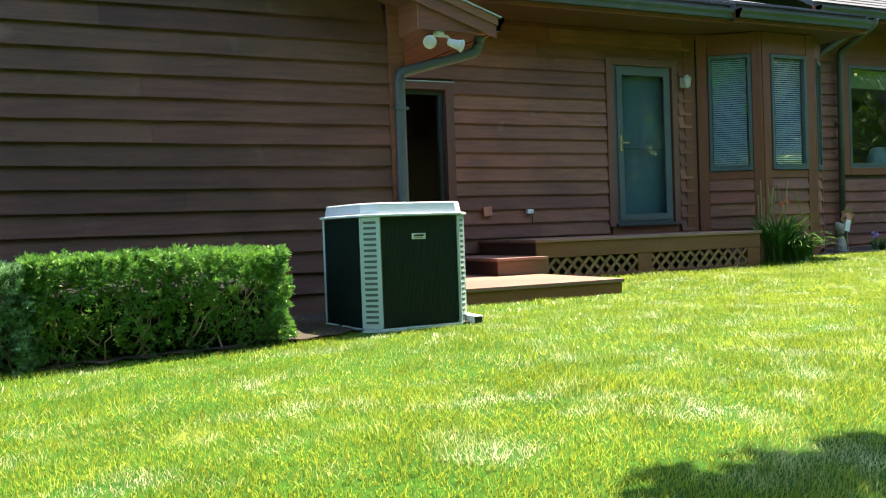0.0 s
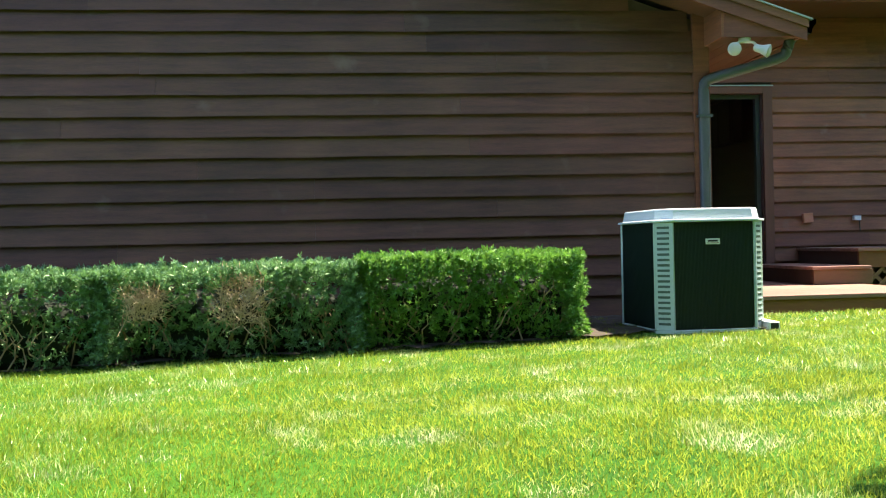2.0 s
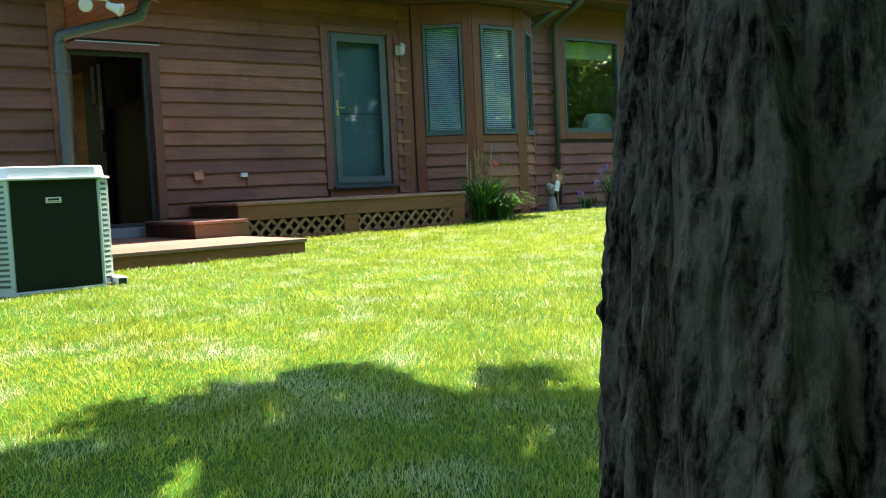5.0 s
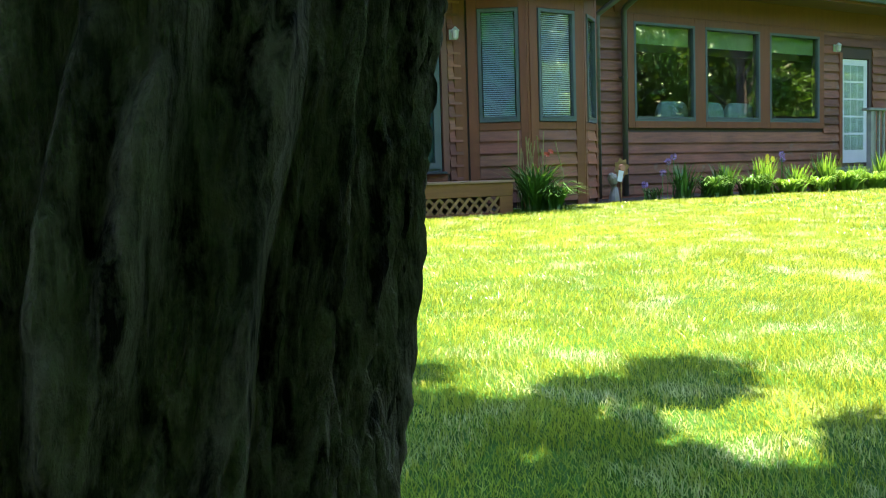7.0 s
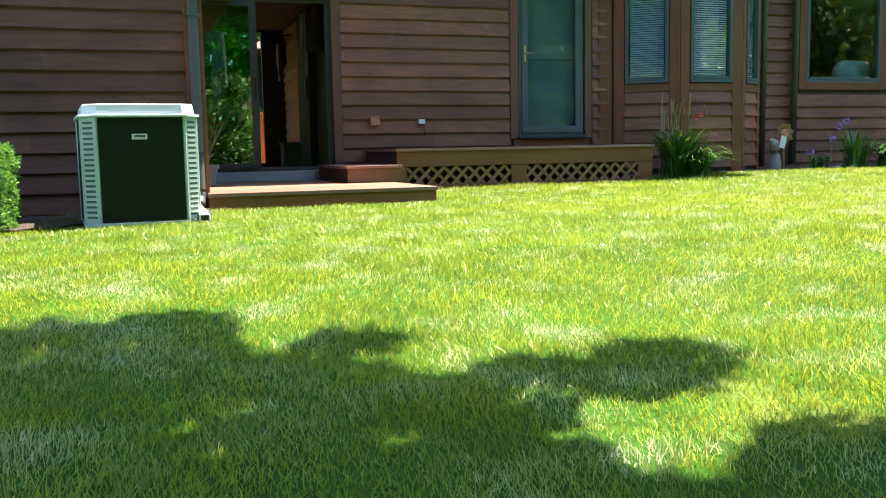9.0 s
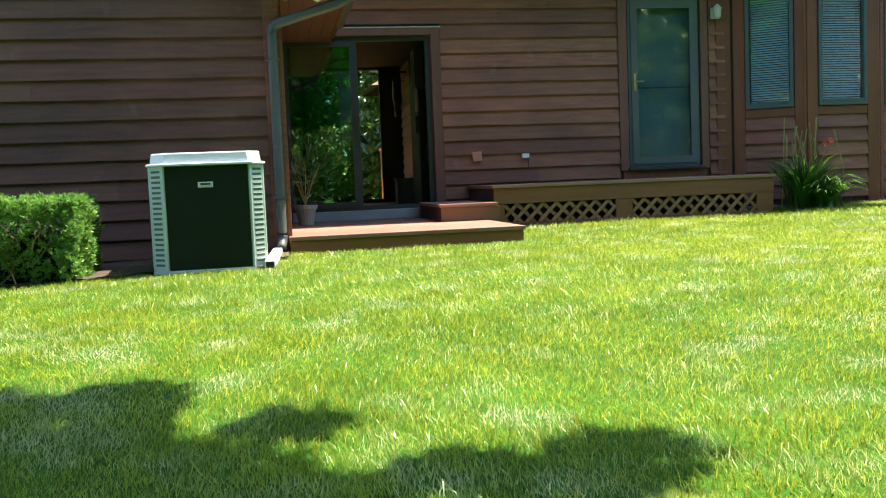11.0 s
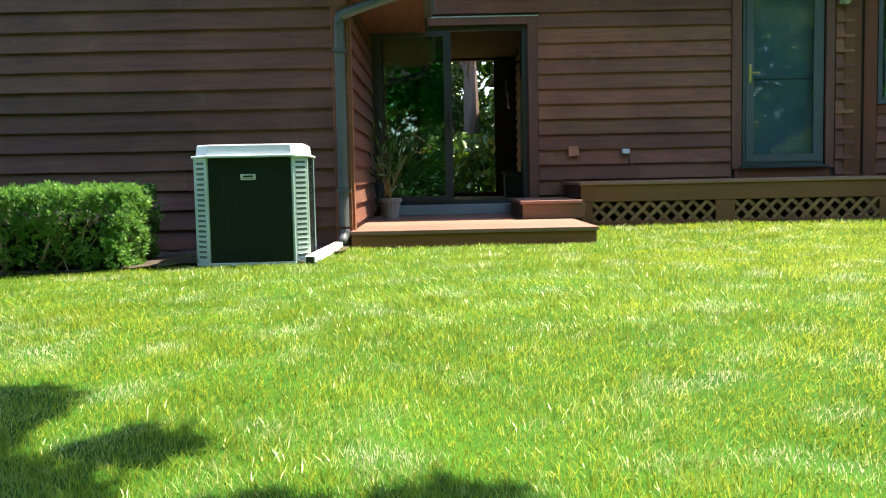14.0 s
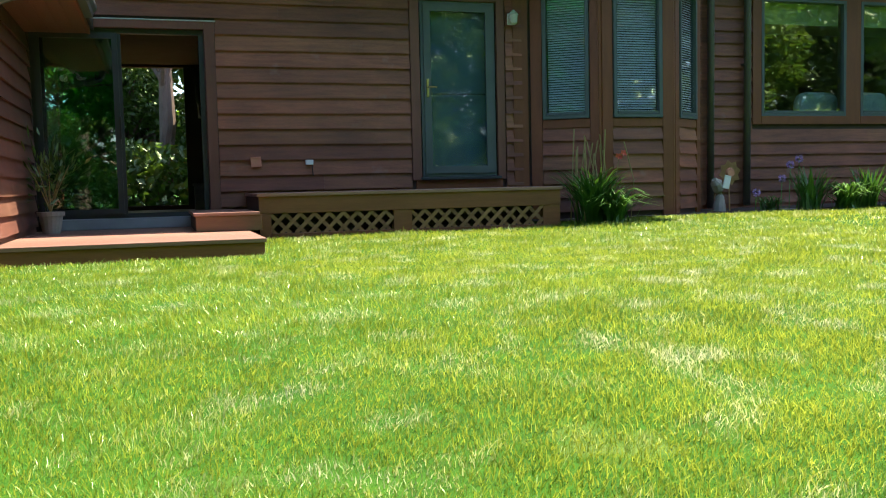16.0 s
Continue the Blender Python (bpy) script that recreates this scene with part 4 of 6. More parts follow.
part("casing", box(ENTRY[0] - 0.10, ENTRY[0], RIGHT_Y - 0.046, RIGHT_Y - 0.001, 0.55, 2.9, 0.004), TRIM, ed)

# ---- rooms ----
tagged(part("floor", box(-0.9, 2.3, 3.08, 7.9, 0.05, 0.25), ROOMFLOOR), "dark wooden floor of the sun room", "floor", kind="structure")
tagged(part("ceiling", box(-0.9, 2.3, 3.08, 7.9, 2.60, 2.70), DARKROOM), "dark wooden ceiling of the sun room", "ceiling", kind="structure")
sr = wall_core("wall_room_east", (2.3, 3.07), math.pi / 2, 4.83, -0.12, 0.2, 2.65, (), "sun room side wall with bare cedar clapboards")
# same cedar in two tones: bright where lit, shade painted in nearer the door
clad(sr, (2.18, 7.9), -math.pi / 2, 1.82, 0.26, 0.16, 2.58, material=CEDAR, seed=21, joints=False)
clad(sr, (2.18, 5.24), -math.pi / 2, 2.14, 0.26, 0.16, 2.58, material=CEDARSHADE, seed=22, joints=False)
part("dark_panel", box(2.06, 2.14, 5.25, 6.07, 0.252, 2.59, 0.01), BLACK, sr, "dark door panel")
# the lowest piece is white: a bright bit of light put into its colour
for y, z0, z1 in ((5.55, 2.02, 2.55), (5.27, 1.98, 2.55), (5.262, 1.62, 1.97)):
    part("edge_strip", box(2.02, 2.058, y - 0.022, y + 0.022, z0, z1, 0.004), WHITE if z0 < 1.9 else PALEMETAL, sr, "pale upright strip on the door edge")
part("lock_block", box(2.00, 2.058, 5.19, 5.29, 1.30, 1.56, 0.01), GUTTER, sr, "grey lock block")
cab = thing("wall_cabinet", (2.05, 4.4, 1.95), "small dark cabinet hung high on the sun room wall", "cabinet")
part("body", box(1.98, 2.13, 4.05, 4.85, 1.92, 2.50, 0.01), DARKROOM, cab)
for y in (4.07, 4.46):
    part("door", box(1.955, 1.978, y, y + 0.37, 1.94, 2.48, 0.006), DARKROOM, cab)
wall_core("wall_room_west", (-0.9, 7.9), -math.pi / 2, 4.83, -0.12, 0.2, 2.65, (), "dark sun room side wall")
wn = wall_core("wall_room_north", (-0.9, 7.76), 0, 3.2, 0.14, 0.2, 2.65, [(0.06, 3.12, 0.32, 2.56)], "far wall of the sun room with a wide glass door")
part("mullion", box(0.42, 0.52, 7.77, 7.86, 0.38, 2.52), DARKFRAME, wn)
part("mullion", box(1.78, 2.2, 7.77, 7.86, 0.32, 2.56), DARKFRAME, wn)
pot_in = thing("crate", (1.97, 6.4, 0.25), "pale box on the sun room floor", "box")
part("body", box(1.83, 2.11, 6.25, 6.55, 0.25, 0.62, 0.01), POTCLAY, pot_in)
part("lid", box(1.81, 2.13, 6.23, 6.57, 0.621, 0.66, 0.008), POTCLAY, pot_in)
wl = thing("wall_lantern", (1.99, 6.95, 1.9), "dark lantern hung on the cedar wall", "lantern")
part("bracket", box(1.98, 2.15, 6.94, 6.97, 2.40, 2.43), BLACK, wl)
part("body", tube([(1.99, 6.955, 2.40), (1.99, 6.955, 2.32), (1.99, 6.955, 1.95), (1.99, 6.955, 1.86)], [0.02, 0.07, 0.07, 0.02], 8), BLACK, wl)
hung = thing("hanging_strap", (2.0, 7.25, 1.6), "pale strap hanging from a hook", "strap")
part("strap", tube([(1.97, 7.25, 2.3), (1.96, 7.27, 2.0), (1.98, 7.25, 1.7)], 0.022, 6), WHITE, hung)
part("hook", tube([(2.15, 7.25, 2.3), (1.97, 7.25, 2.32), (1.97, 7.25, 2.28)], 0.008, 6), BLACK, hung)
# living room behind the picture windows and the bay
tagged(part("floor_inner", box(2.31, 21.4, 3.9, 7.9, 0.4, 0.6), ROOMFLOOR), "dark floor of the living room", "floor", kind="structure")
tagged(part("ceiling_inner", box(JX + 0.01, 21.4, 3.86, 7.9, 3.32, 3.4, bm=box(2.31, JX - 0.01, 3.08, 7.9, 3.12, 3.2)), ROOMPALE), "plain ceiling of the living room", "ceiling", kind="structure")
tagged(part("partition", box(2.31, 21.4, 7.4, 7.5, 0.6, 3.32), ROOMWALL), "dim living room wall", "wall", kind="structure")


def cushion(x0, x1, y0, y1, z0, z1, r):
    """An upholstered block with round shoulders, standing up, its edges softened."""
    bm = bmesh.new()
    rim = [(x0, z0), (x1, z0)]
    rim += [(x1 - r + r * math.cos(a), z1 - r + r * math.sin(a)) for a in (0.0, 0.31, 0.63, 0.94, 1.26, 1.57)]
    rim += [(x0 + r - r * math.sin(a), z1 - r + r * math.cos(a)) for a in (0.0, 0.31, 0.63, 0.94, 1.26, 1.57)]
    mid = ((x0 + x1) / 2, (z0 + z1) / 2)
    rings = []
    for y, k in ((y0, 0.93), (y0 + 0.25 * (y1 - y0), 1.0), (y1 - 0.25 * (y1 - y0), 1.0), (y1, 0.93)):
        rings.append([bm.verts.new((mid[0] + (x - mid[0]) * k, y, mid[1] + (z - mid[1]) * (k if z > mid[1] else 1.0))) for x, z in rim])
    for a, b in zip(rings, rings[1:]):
        for i in range(len(rim)):
            bm.faces.new((a[i], a[(i + 1) % len(rim)], b[(i + 1) % len(rim)], b[i]))
    bm.faces.new(rings[0][::-1]), bm.faces.new(rings[-1])
    bmesh.ops.recalc_face_normals(bm, faces=bm.faces)
    return bm


def armchair(at, turn):
    ob = thing("armchair", at, "grey-green upholstered chair back behind the window", "chair", "chairs behind the windows")
    for nm, b, r in (("seat", (-0.36, 0.36, -0.27, 0.35, 0.0, 0.42), 0.06), ("backrest", (-0.40, 0.40, -0.44, -0.28, 0.0, 1.24), 0.20), ("armrest", (-0.50, -0.37, -0.26, 0.3, 0, 0.62), 0.06), ("armrest", (0.37, 0.50, -0.26, 0.3, 0, 0.62), 0.06)):
        bm = cushion(*b, r)
        bm.transform(Matrix.Translation(at) @ Matrix.Rotation(turn, 4, "Z"))
        part(nm, bm, FABRIC, ob, smooth=True)


for x in (11.0, 11.95, 12.80):
    armchair((x, 4.30, 0.6), 0.06 * math.sin(x * 7))


# ---- deck and steps ----
dk = thing("deck", (3.9, 2.2, 0.05), "stained wooden deck with lattice skirt in front of the door", "deck")
DX0, DX1, DY0, DTOP = 2.28, 5.64, 1.57, 0.515
y = DY0 - 0.02
while y < BACK_Y - 0.06:
    part("plank", box(DX0 - 0.02, DX1 + 0.02, y, min(y + 0.136, BACK_Y - 0.04), DTOP - 0.035, DTOP, 0.005), DECKTOP, dk)
    y += 0.142
part("fascia", box(DX0, DX1, DY0, DY0 + 0.035, 0.305, DTOP - 0.036, 0.004), DECKSIDE, dk)
part("side_fascia", box(DX0, DX0 + 0.035, DY0 + 0.036, BACK_Y - 0.04, 0.305, DTOP - 0.036, 0.004), SIDESHADE, dk, "side board with its shade painted dark")
part("side_fascia", box(DX1 - 0.035, DX1, DY0 + 0.036, BACK_Y - 0.04, 0.305, DTOP - 0.036, 0.004), DECKSIDE, dk)
for x0, x1 in ((2.282, 2.40), (3.70, 3.90), (5.43, 5.638)):
    part("post", box(x0, x1, DY0 + 0.006, DY0 + 0.09, -0.05, 0.304, 0.004), DECKSIDE, dk)
for x0, x1 in ((2.402, 3.698), (3.902, 5.428)):
    part("bottom_rail", box(x0, x1, DY0 - 0.004, DY0 + 0.05, 0.0, 0.098, 0.004), DECKSIDE, dk)
    part("back_panel", box(x0, x1, DY0 + 0.30, DY0 + 0.32, -0.02, 0.30), CORE, dk)
    for layer, sign in ((0.014, 1), (0.024, -1)):
        h, c = 0.205, 0.098
        x = x0 - h + (0.0 if sign > 0 else 0.04)
        while x < x1:
            a, b = x, x + h
            za, zb = (c, c + h) if sign > 0 else (c + h, c)
            if a < x0:
                za += (x0 - a) * (zb - za) / (b - a)
                a = x0
            if b > x1:
                zb = za + (x1 - a) * (1 if sign > 0 else -1)
                b = x1
            if b - a > 0.03:
                d = Vector((b - a, 0, zb - za))
                m = Matrix.Translation((a, DY0 + layer, za)) @ Matrix.Rotation(-math.atan2(d.z, d.x), 4, "Y")
                bm = box(-0.005, d.length + 0.005, -0.004, 0.004, -0.019, 0.019, turn=m)
                part("lattice_slat", bm, LATTICE, dk)
            x += 0.152
st = thing("deck_step", (1.93, 2.1, 0.15), "stained wooden box step beside the deck", "step")
y = 1.30
while y < BACK_Y - 0.1:
    part("tread_board", box(1.62, DX0 - 0.022, y, min(y + 0.136, BACK_Y - 0.16), 0.305, 0.337, 0.005), DECKTOP, st)
    y += 0.142
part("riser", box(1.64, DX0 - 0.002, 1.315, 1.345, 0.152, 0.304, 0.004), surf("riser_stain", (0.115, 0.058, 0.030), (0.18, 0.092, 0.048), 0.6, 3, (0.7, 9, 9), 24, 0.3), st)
part("side_board", box(1.64, 1.67, 1.346, BACK_Y - 0.16, 0.152, 0.304, 0.004), SIDESHADE, st, "side board with its shade painted dark")
pf = thing("platform_step", (1.07, 1.2, 0.0), "low wooden platform at the sliding door, sunlit along its front", "platform")
y = -0.175
i = 0
while y < BACK_Y - 0.1:
    part("plank", box(0.012 if y < -0.03 else 0.034, 2.155, y, min(y + 0.136, BACK_Y - 0.041), 0.115, 0.150, 0.005), DECKTOP, pf)
    y += 0.142
part("fascia", box(0.02, 2.14, -0.155, -0.12, -0.10, 0.113, 0.004), DECKSIDE, pf)
part("side_fascia", box(2.105, 2.14, -0.119, 1.5, -0.10, 0.113, 0.004), DECKSIDE, pf)

# ---- air conditioner ----
AX0, AX1, AY0, AY1 = -0.995, -0.190, -1.510, -0.686
CH = 0.100
AZ0, AZ1 = 0.020, 0.770


def octagon(x0, x1, y0, y1, c):
    return [(x0 + c, y0), (x1 - c, y0), (x1, y0 + c), (x1, y1 - c), (x1 - c, y1), (x0 + c, y1), (x0, y1 - c), (x0, y0 + c)]


def oct_prism(rings):
    bm = bmesh.new()
    vs = [[bm.verts.new((x, y, z)) for x, y in octagon(AX0 + i, AX1 - i, AY0 + i, AY1 - i, c)] for i, c, z in rings]
    for a, b in zip(vs, vs[1:]):
        for k in range(8):
            bm.faces.new((a[k], a[(k + 1) % 8], b[(k + 1) % 8], b[k]))
    bm.faces.new(vs[0][::-1]), bm.faces.new(vs[-1])
    bmesh.ops.recalc_face_normals(bm, faces=bm.faces)
    return bm


pad = thing("concrete_pad", (-0.57, -1.16, 0.0), "grey concrete pad under the air conditioner", "pad")
part("slab", box(-1.10, -0.12, -1.57, -0.52, -0.09, -0.018, 0.01), CONCRETE, pad)
ac = thing("air_conditioner", (-0.573, -1.098, -0.018), "dark green air conditioner with pale louvred corners and a grey lid", "air conditioner")
part("base_pan", oct_prism([(-0.008, CH, -0.018), (-0.008, CH, 0.016), (0.0, CH, AZ0)]), METAL_PALE, ac, "pale metal base pan")
part("coil_core", oct_prism([(0.03, CH + 0.02, AZ0 + 0.001), (0.03, CH + 0.02, AZ1 - 0.001)]), MESHGREEN, ac, "dark coil behind the mesh")
part("lid_rim", oct_prism([(-0.004, CH, AZ1), (-0.020, CH, AZ1 + 0.003), (-0.020, CH, AZ1 + 0.016), (-0.006, CH, AZ1 + 0.020)]), METAL_LID, ac, "pale folded rim")
lid = oct_prism([(0.010, CH - 0.005, AZ1 + 0.021), (0.020, CH - 0.005, AZ1 + 0.088), (0.026, CH - 0.007, AZ1 + 0.096), (0.040, CH - 0.008, AZ1 + 0.094), (0.060, CH - 0.012, AZ1 + 0.06)])
part("lid", lid, METAL_LID, ac, "tapered pale grey lid")
fan = bmesh.new()
for r in (0.08, 0.14, 0.20, 0.26):
    tube([(-0.573 + r * math.cos(a), -1.098 + r * math.sin(a), AZ1 + 0.066) for a in (2 * math.pi * k / 24 for k in range(25))], 0.003, 5, bm=fan)
part("fan_guard", fan, BLACK, ac)
oc = octagon(AX0, AX1, AY0, AY1, CH)
corner_pairs = [(7, 0), (1, 2), (3, 4), (5, 6)]
for a, b in corner_pairs:
    p, q = Vector((*oc[a], 0)), Vector((*oc[b], 0))
    d = q - p
    n = Vector((d.y, -d.x, 0)).normalized()
    post = bmesh.new()
    m = Matrix.Translation(p) @ Matrix.Rotation(math.atan2(d.y, d.x), 4, "Z")
    box(-0.002, d.length + 0.002, -0.004, 0.014, AZ0 + 0.001, AZ1 - 0.001, bm=post, turn=m)
    box(0.0, 0.010, -0.009, -0.0035, AZ0 + 0.001, AZ1 - 0.001, bm=post, turn=m)
    box(d.length - 0.010, d.length, -0.009, -0.0035, AZ0 + 0.001, AZ1 - 0.001, bm=post, turn=m)
    cp = part("corner_post", post, METAL_PALE, ac, "pale louvred corner panel")
    z = AZ0 + 0.035
    while z < AZ1 - 0.04:
        # dark plate on the uncut face, for the shade inside a slot
        lv = bmesh.new()
        box(0.026, d.length - 0.026, -0.0052, -0.0045, z, z + 0.017, bm=lv, turn=m)
        part("louvre_slot", lv, SLOT, cp)
        hood = bmesh.new()
        box(0.020, d.length - 0.020, -0.014, -0.0046, z + 0.018, z + 0.0235, bm=hood, turn=m)
        part("louvre_hood", hood, METAL_PALE, cp)
        z += 0.0372
for a, b in ((0, 1), (2, 3), (4, 5), (6, 7)):
    p, q = Vector((*oc[a], 0)), Vector((*oc[b], 0))
    d = q - p
    m = Matrix.Translation(p) @ Matrix.Rotation(math.atan2(d.y, d.x), 4, "Z")
    grille = bmesh.new()
    for k in range(58):
        x = 0.014 + (d.length - 0.028) * k / 57
        box(x - 0.0014, x + 0.0014, 0.001, 0.004, AZ0 + 0.004, AZ1 - 0.004, bm=grille, turn=m)
    for k in range(20):
        z = AZ0 + 0.02 + (AZ1 - AZ0 - 0.04) * k / 19
        box(0.012, d.length - 0.012, 0.0042, 0.0062, z - 0.0013, z + 0.0013, bm=grille, turn=m)
    part("mesh_panel", grille, MESHGREEN, ac, "dark green wire mesh panel")
    part("backing", box(0.012, d.length - 0.012, 0.016, 0.020, AZ0 + 0.002, AZ1 - 0.002, turn=m), MESHGREEN, ac)
bd = part("badge", box(-0.657, -0.551, AY0 - 0.004, AY0 + 0.0005, 0.612, 0.652, 0.002), WHITE, ac, "white maker's plate with a dark line of lettering")
part("badge_bar", box(-0.641, -0.567, AY0 - 0.0056, AY0 - 0.0042, 0.630, 0.643), BLACK, bd)
part("badge_bar", box(-0.647, -0.561, AY0 - 0.0056, AY0 - 0.0042, 0.620, 0.623), REDMARK, bd)
ac.rotation_euler = (0, 0, 0.064)
lines = thing("refrigerant_lines", (-0.45, -0.4, 0.2), "black insulated pipes from the unit to the wall", "pipe")
part("pipe", tube([(-0.35, -0.70, 0.16), (-0.35, -0.5, 0.15), (-0.36, -0.2, 0.3), (-0.36, -0.04, 0.34)], 0.022, 8), BLACK, lines)
part("pipe", tube([(-0.42, -0.70, 0.14), (-0.43, -0.5, 0.12), (-0.43, -0.2, 0.28), (-0.43, -0.04, 0.32)], 0.012, 8), BLACK, lines)

# ---- small fixtures ----
fx = thing("flood_light", (0.2, -0.2, SOF_Z), "twin flood light with round pale lamp heads under the eave", "lamp")
part("junction_box", tube([(0.20, -0.36, SOF_Z - 0.001), (0.20, -0.36, SOF_Z - 0.03)], 0.05, 14), PALEMETAL, fx)
for hx, hy, hz, fxd in ((0.09, -0.41, SOF_Z - 0.095, (-0.35, -0.9, -0.25)), (0.33, -0.45, SOF_Z - 0.115, (0.75, -0.55, -0.35))):
    part("arm", tube([(0.20, -0.36, SOF_Z - 0.03), ((0.20 + hx) / 2, -0.38, SOF_Z - 0.035), (hx, hy + 0.05, hz + 0.01)], 0.012, 8), PALEMETAL, fx)
    d = Vector(fxd).normalized()
    c = Vector((hx, hy, hz))
    hd = part("lamp_head", tube([c - d * 0.09, c - d * 0.07, c - d * 0.02, c + d * 0.035], [0.022, 0.03, 0.036, 0.056], 16), PALEMETAL, fx, "pale flared lamp holder")
    part("lens", tube([c + d * 0.0355, c + d * 0.046, c + d * 0.052], [0.053, 0.042, 0.015], 16), LAMPGLASS, hd)


def wall_lamp(at):
    x, y, z = at
    ob = thing("wall_lamp", at, "small pale lantern on the clapboard wall", "lamp", "lanterns by the doors")
    part("back_plate", box(x - 0.05, x + 0.05, y - 0.055, y - 0.032, z - 0.07, z + 0.07, 0.004), PALEMETAL, ob)
    part("arm", tube([(x, y - 0.055, z + 0.05), (x, y - 0.11, z + 0.085), (x, y - 0.125, z + 0.07)], 0.010, 8), PALEMETAL, ob)
    part("cap", tube([(x, y - 0.125, z + 0.10), (x, y - 0.125, z + 0.075), (x, y - 0.125, z + 0.045)], [0.012, 0.035, 0.065], 10), PALEMETAL, ob)
    part("globe", tube([(x, y - 0.125, z + 0.044), (x, y - 0.125, z - 0.06), (x, y - 0.125, z - 0.085)], [0.055, 0.045, 0.02], 10), LAMPGLASS, ob)


wall_lamp((5.60, BACK_Y, 2.60))
wall_lamp((15.40, RIGHT_Y, 2.98))
ob_ = thing("outlet_cover", (2.40, BACK_Y - 0.04, 0.868), "tilted orange cover plate on the clapboards", "outlet cover")
part("plate", box(2.340, 2.458, BACK_Y - 0.075, BACK_Y - 0.028, 0.815, 0.930, 0.004, turn=Matrix.Translation((2.4, 0, 0.87)) @ Matrix.Rotation(radians(-5), 4, "Y") @ Matrix.Translation((-2.4, 0, -0.87))), COPPERBOX, ob_)
part("hinge", box(2.345, 2.452, BACK_Y - 0.080, BACK_Y - 0.0755, 0.918, 0.928), COPPERBOX, ob_)
ob_ = thing("outdoor_outlet", (3.02, BACK_Y - 0.04, 0.858), "small white outlet box on the clapboards", "outlet")
part("box", box(2.975, 3.062, BACK_Y - 0.080, BACK_Y - 0.026, 0.832, 0.888, 0.006), WHITE, ob_)
part("cord", tube([(3.05, BACK_Y - 0.06, 0.832), (3.055, BACK_Y - 0.055, 0.75), (3.06, BACK_Y - 0.05, 0.70)], 0.006, 6), BLACK, ob_)

# potted plant on the platform
pp = thing("potted_plant", (0.24, 2.22, 0.15), "leafy plant in a pale clay pot by the sliding door", "potted plant")
part("pot", tube([(0.24, 2.22, 0.151), (0.24, 2.22, 0.33), (0.24, 2.22, 0.332), (0.24, 2.22, 0.375)], [0.085, 0.118, 0.135, 0.138], 16), POTCLAY, pp)
rng = np.random.default_rng(31)
n = 170
up = np.stack((rng.normal(0, 0.17, n), rng.normal(0, 0.15, n), np.abs(rng.normal(0.32, 0.18, n))), 1)
loc = np.array(pp.location)
cards("leaves", np.array((0.24, 2.22, 0.40)) - loc + up, up + rng.normal(0, 0.1, (n, 3)) - np.array((0, 0, 0.1)), rng.uniform(0.09, 0.17, n), rng.uniform(0.020, 0.036, n), rng, CROWN, pp)
bm = bmesh.new()
for k in range(9):
    a = k * 2.4
    tube([(0.24, 2.22, 0.37), (0.24 + 0.08 * math.cos(a), 2.22 + 0.07 * math.sin(a), 0.6), (0.24 + 0.2 * math.cos(a), 2.22 + 0.17 * math.sin(a), 0.85)], [0.007, 0.005, 0.002], 5, bm=bm)
part("stems", bm, STALK, pp)

# ---- hedge ----


def skin_noise(P, seed):
    """Uneven growth: clumps a hand wide, and smaller tufts on them."""
    x, y, z = P[:, 0], P[:, 1], P[:, 2]
    a = np.sin(x * 9.1 + seed + 1.7 * np.sin(z * 7.3)) * np.sin(z * 11.0 + y * 8.3 + 1.3 * np.sin(x * 6.1))
    b = np.sin(x * 23 + 2.1 * np.sin(z * 17 + seed)) * np.sin(z * 26 + y * 21 + 1.9 * np.sin(x * 19))
    return a, b


def rounded(rng, n, x0, x1, y0, y1, z1, zbase, seed):
    """Points on the front, top and ends of a clipped shrub, with the way that each faces."""
    area = np.array(((x1 - x0) * (z1 - zbase), (x1 - x0) * (y1 - y0), (y1 - y0) * (z1 - zbase), (y1 - y0) * (z1 - zbase)))
    which = rng.choice(4, n, p=area / area.sum())
    u, v = rng.random(n), rng.random(n)
    X = np.where(which < 2, x0 + u * (x1 - x0), np.where(which == 2, x0, x1))
    Y = np.where(which == 0, y0, np.where(which == 1, y0 + v * (y1 - y0), y0 + u * (y1 - y0)))
    Z = np.where(which == 1, z1, zbase + v * (z1 - zbase))
    N = np.stack((np.where(which == 2, -1, np.where(which == 3, 1, 0)), np.where(which == 0, -1, 0), np.where(which == 1, 1, 0)), 1).astype(float)
    P = np.stack((X, Y, Z), 1)
    c = np.array(((x0 + x1) / 2, (y0 + y1) / 2, (z1 + zbase) / 2 - 0.05))
    half = np.array(((x1 - x0) / 2, (y1 - y0) / 2, (z1 - zbase) / 2 + 0.05))
    q = (P - c) / half
    r = (np.abs(q) ** 16).sum(1) ** (1 / 16)
    P = c + q / r[:, None] * half
    P[:, 1] += np.where(which == 0, 0.11 * (1 - (P[:, 2] - zbase) / (z1 - zbase)), 0)
    a, b = skin_noise(P, seed)
    return P + N * (np.where(which == 1, 0.018, 0.040) * a + 0.020 * b - 0.02)[:, None], N


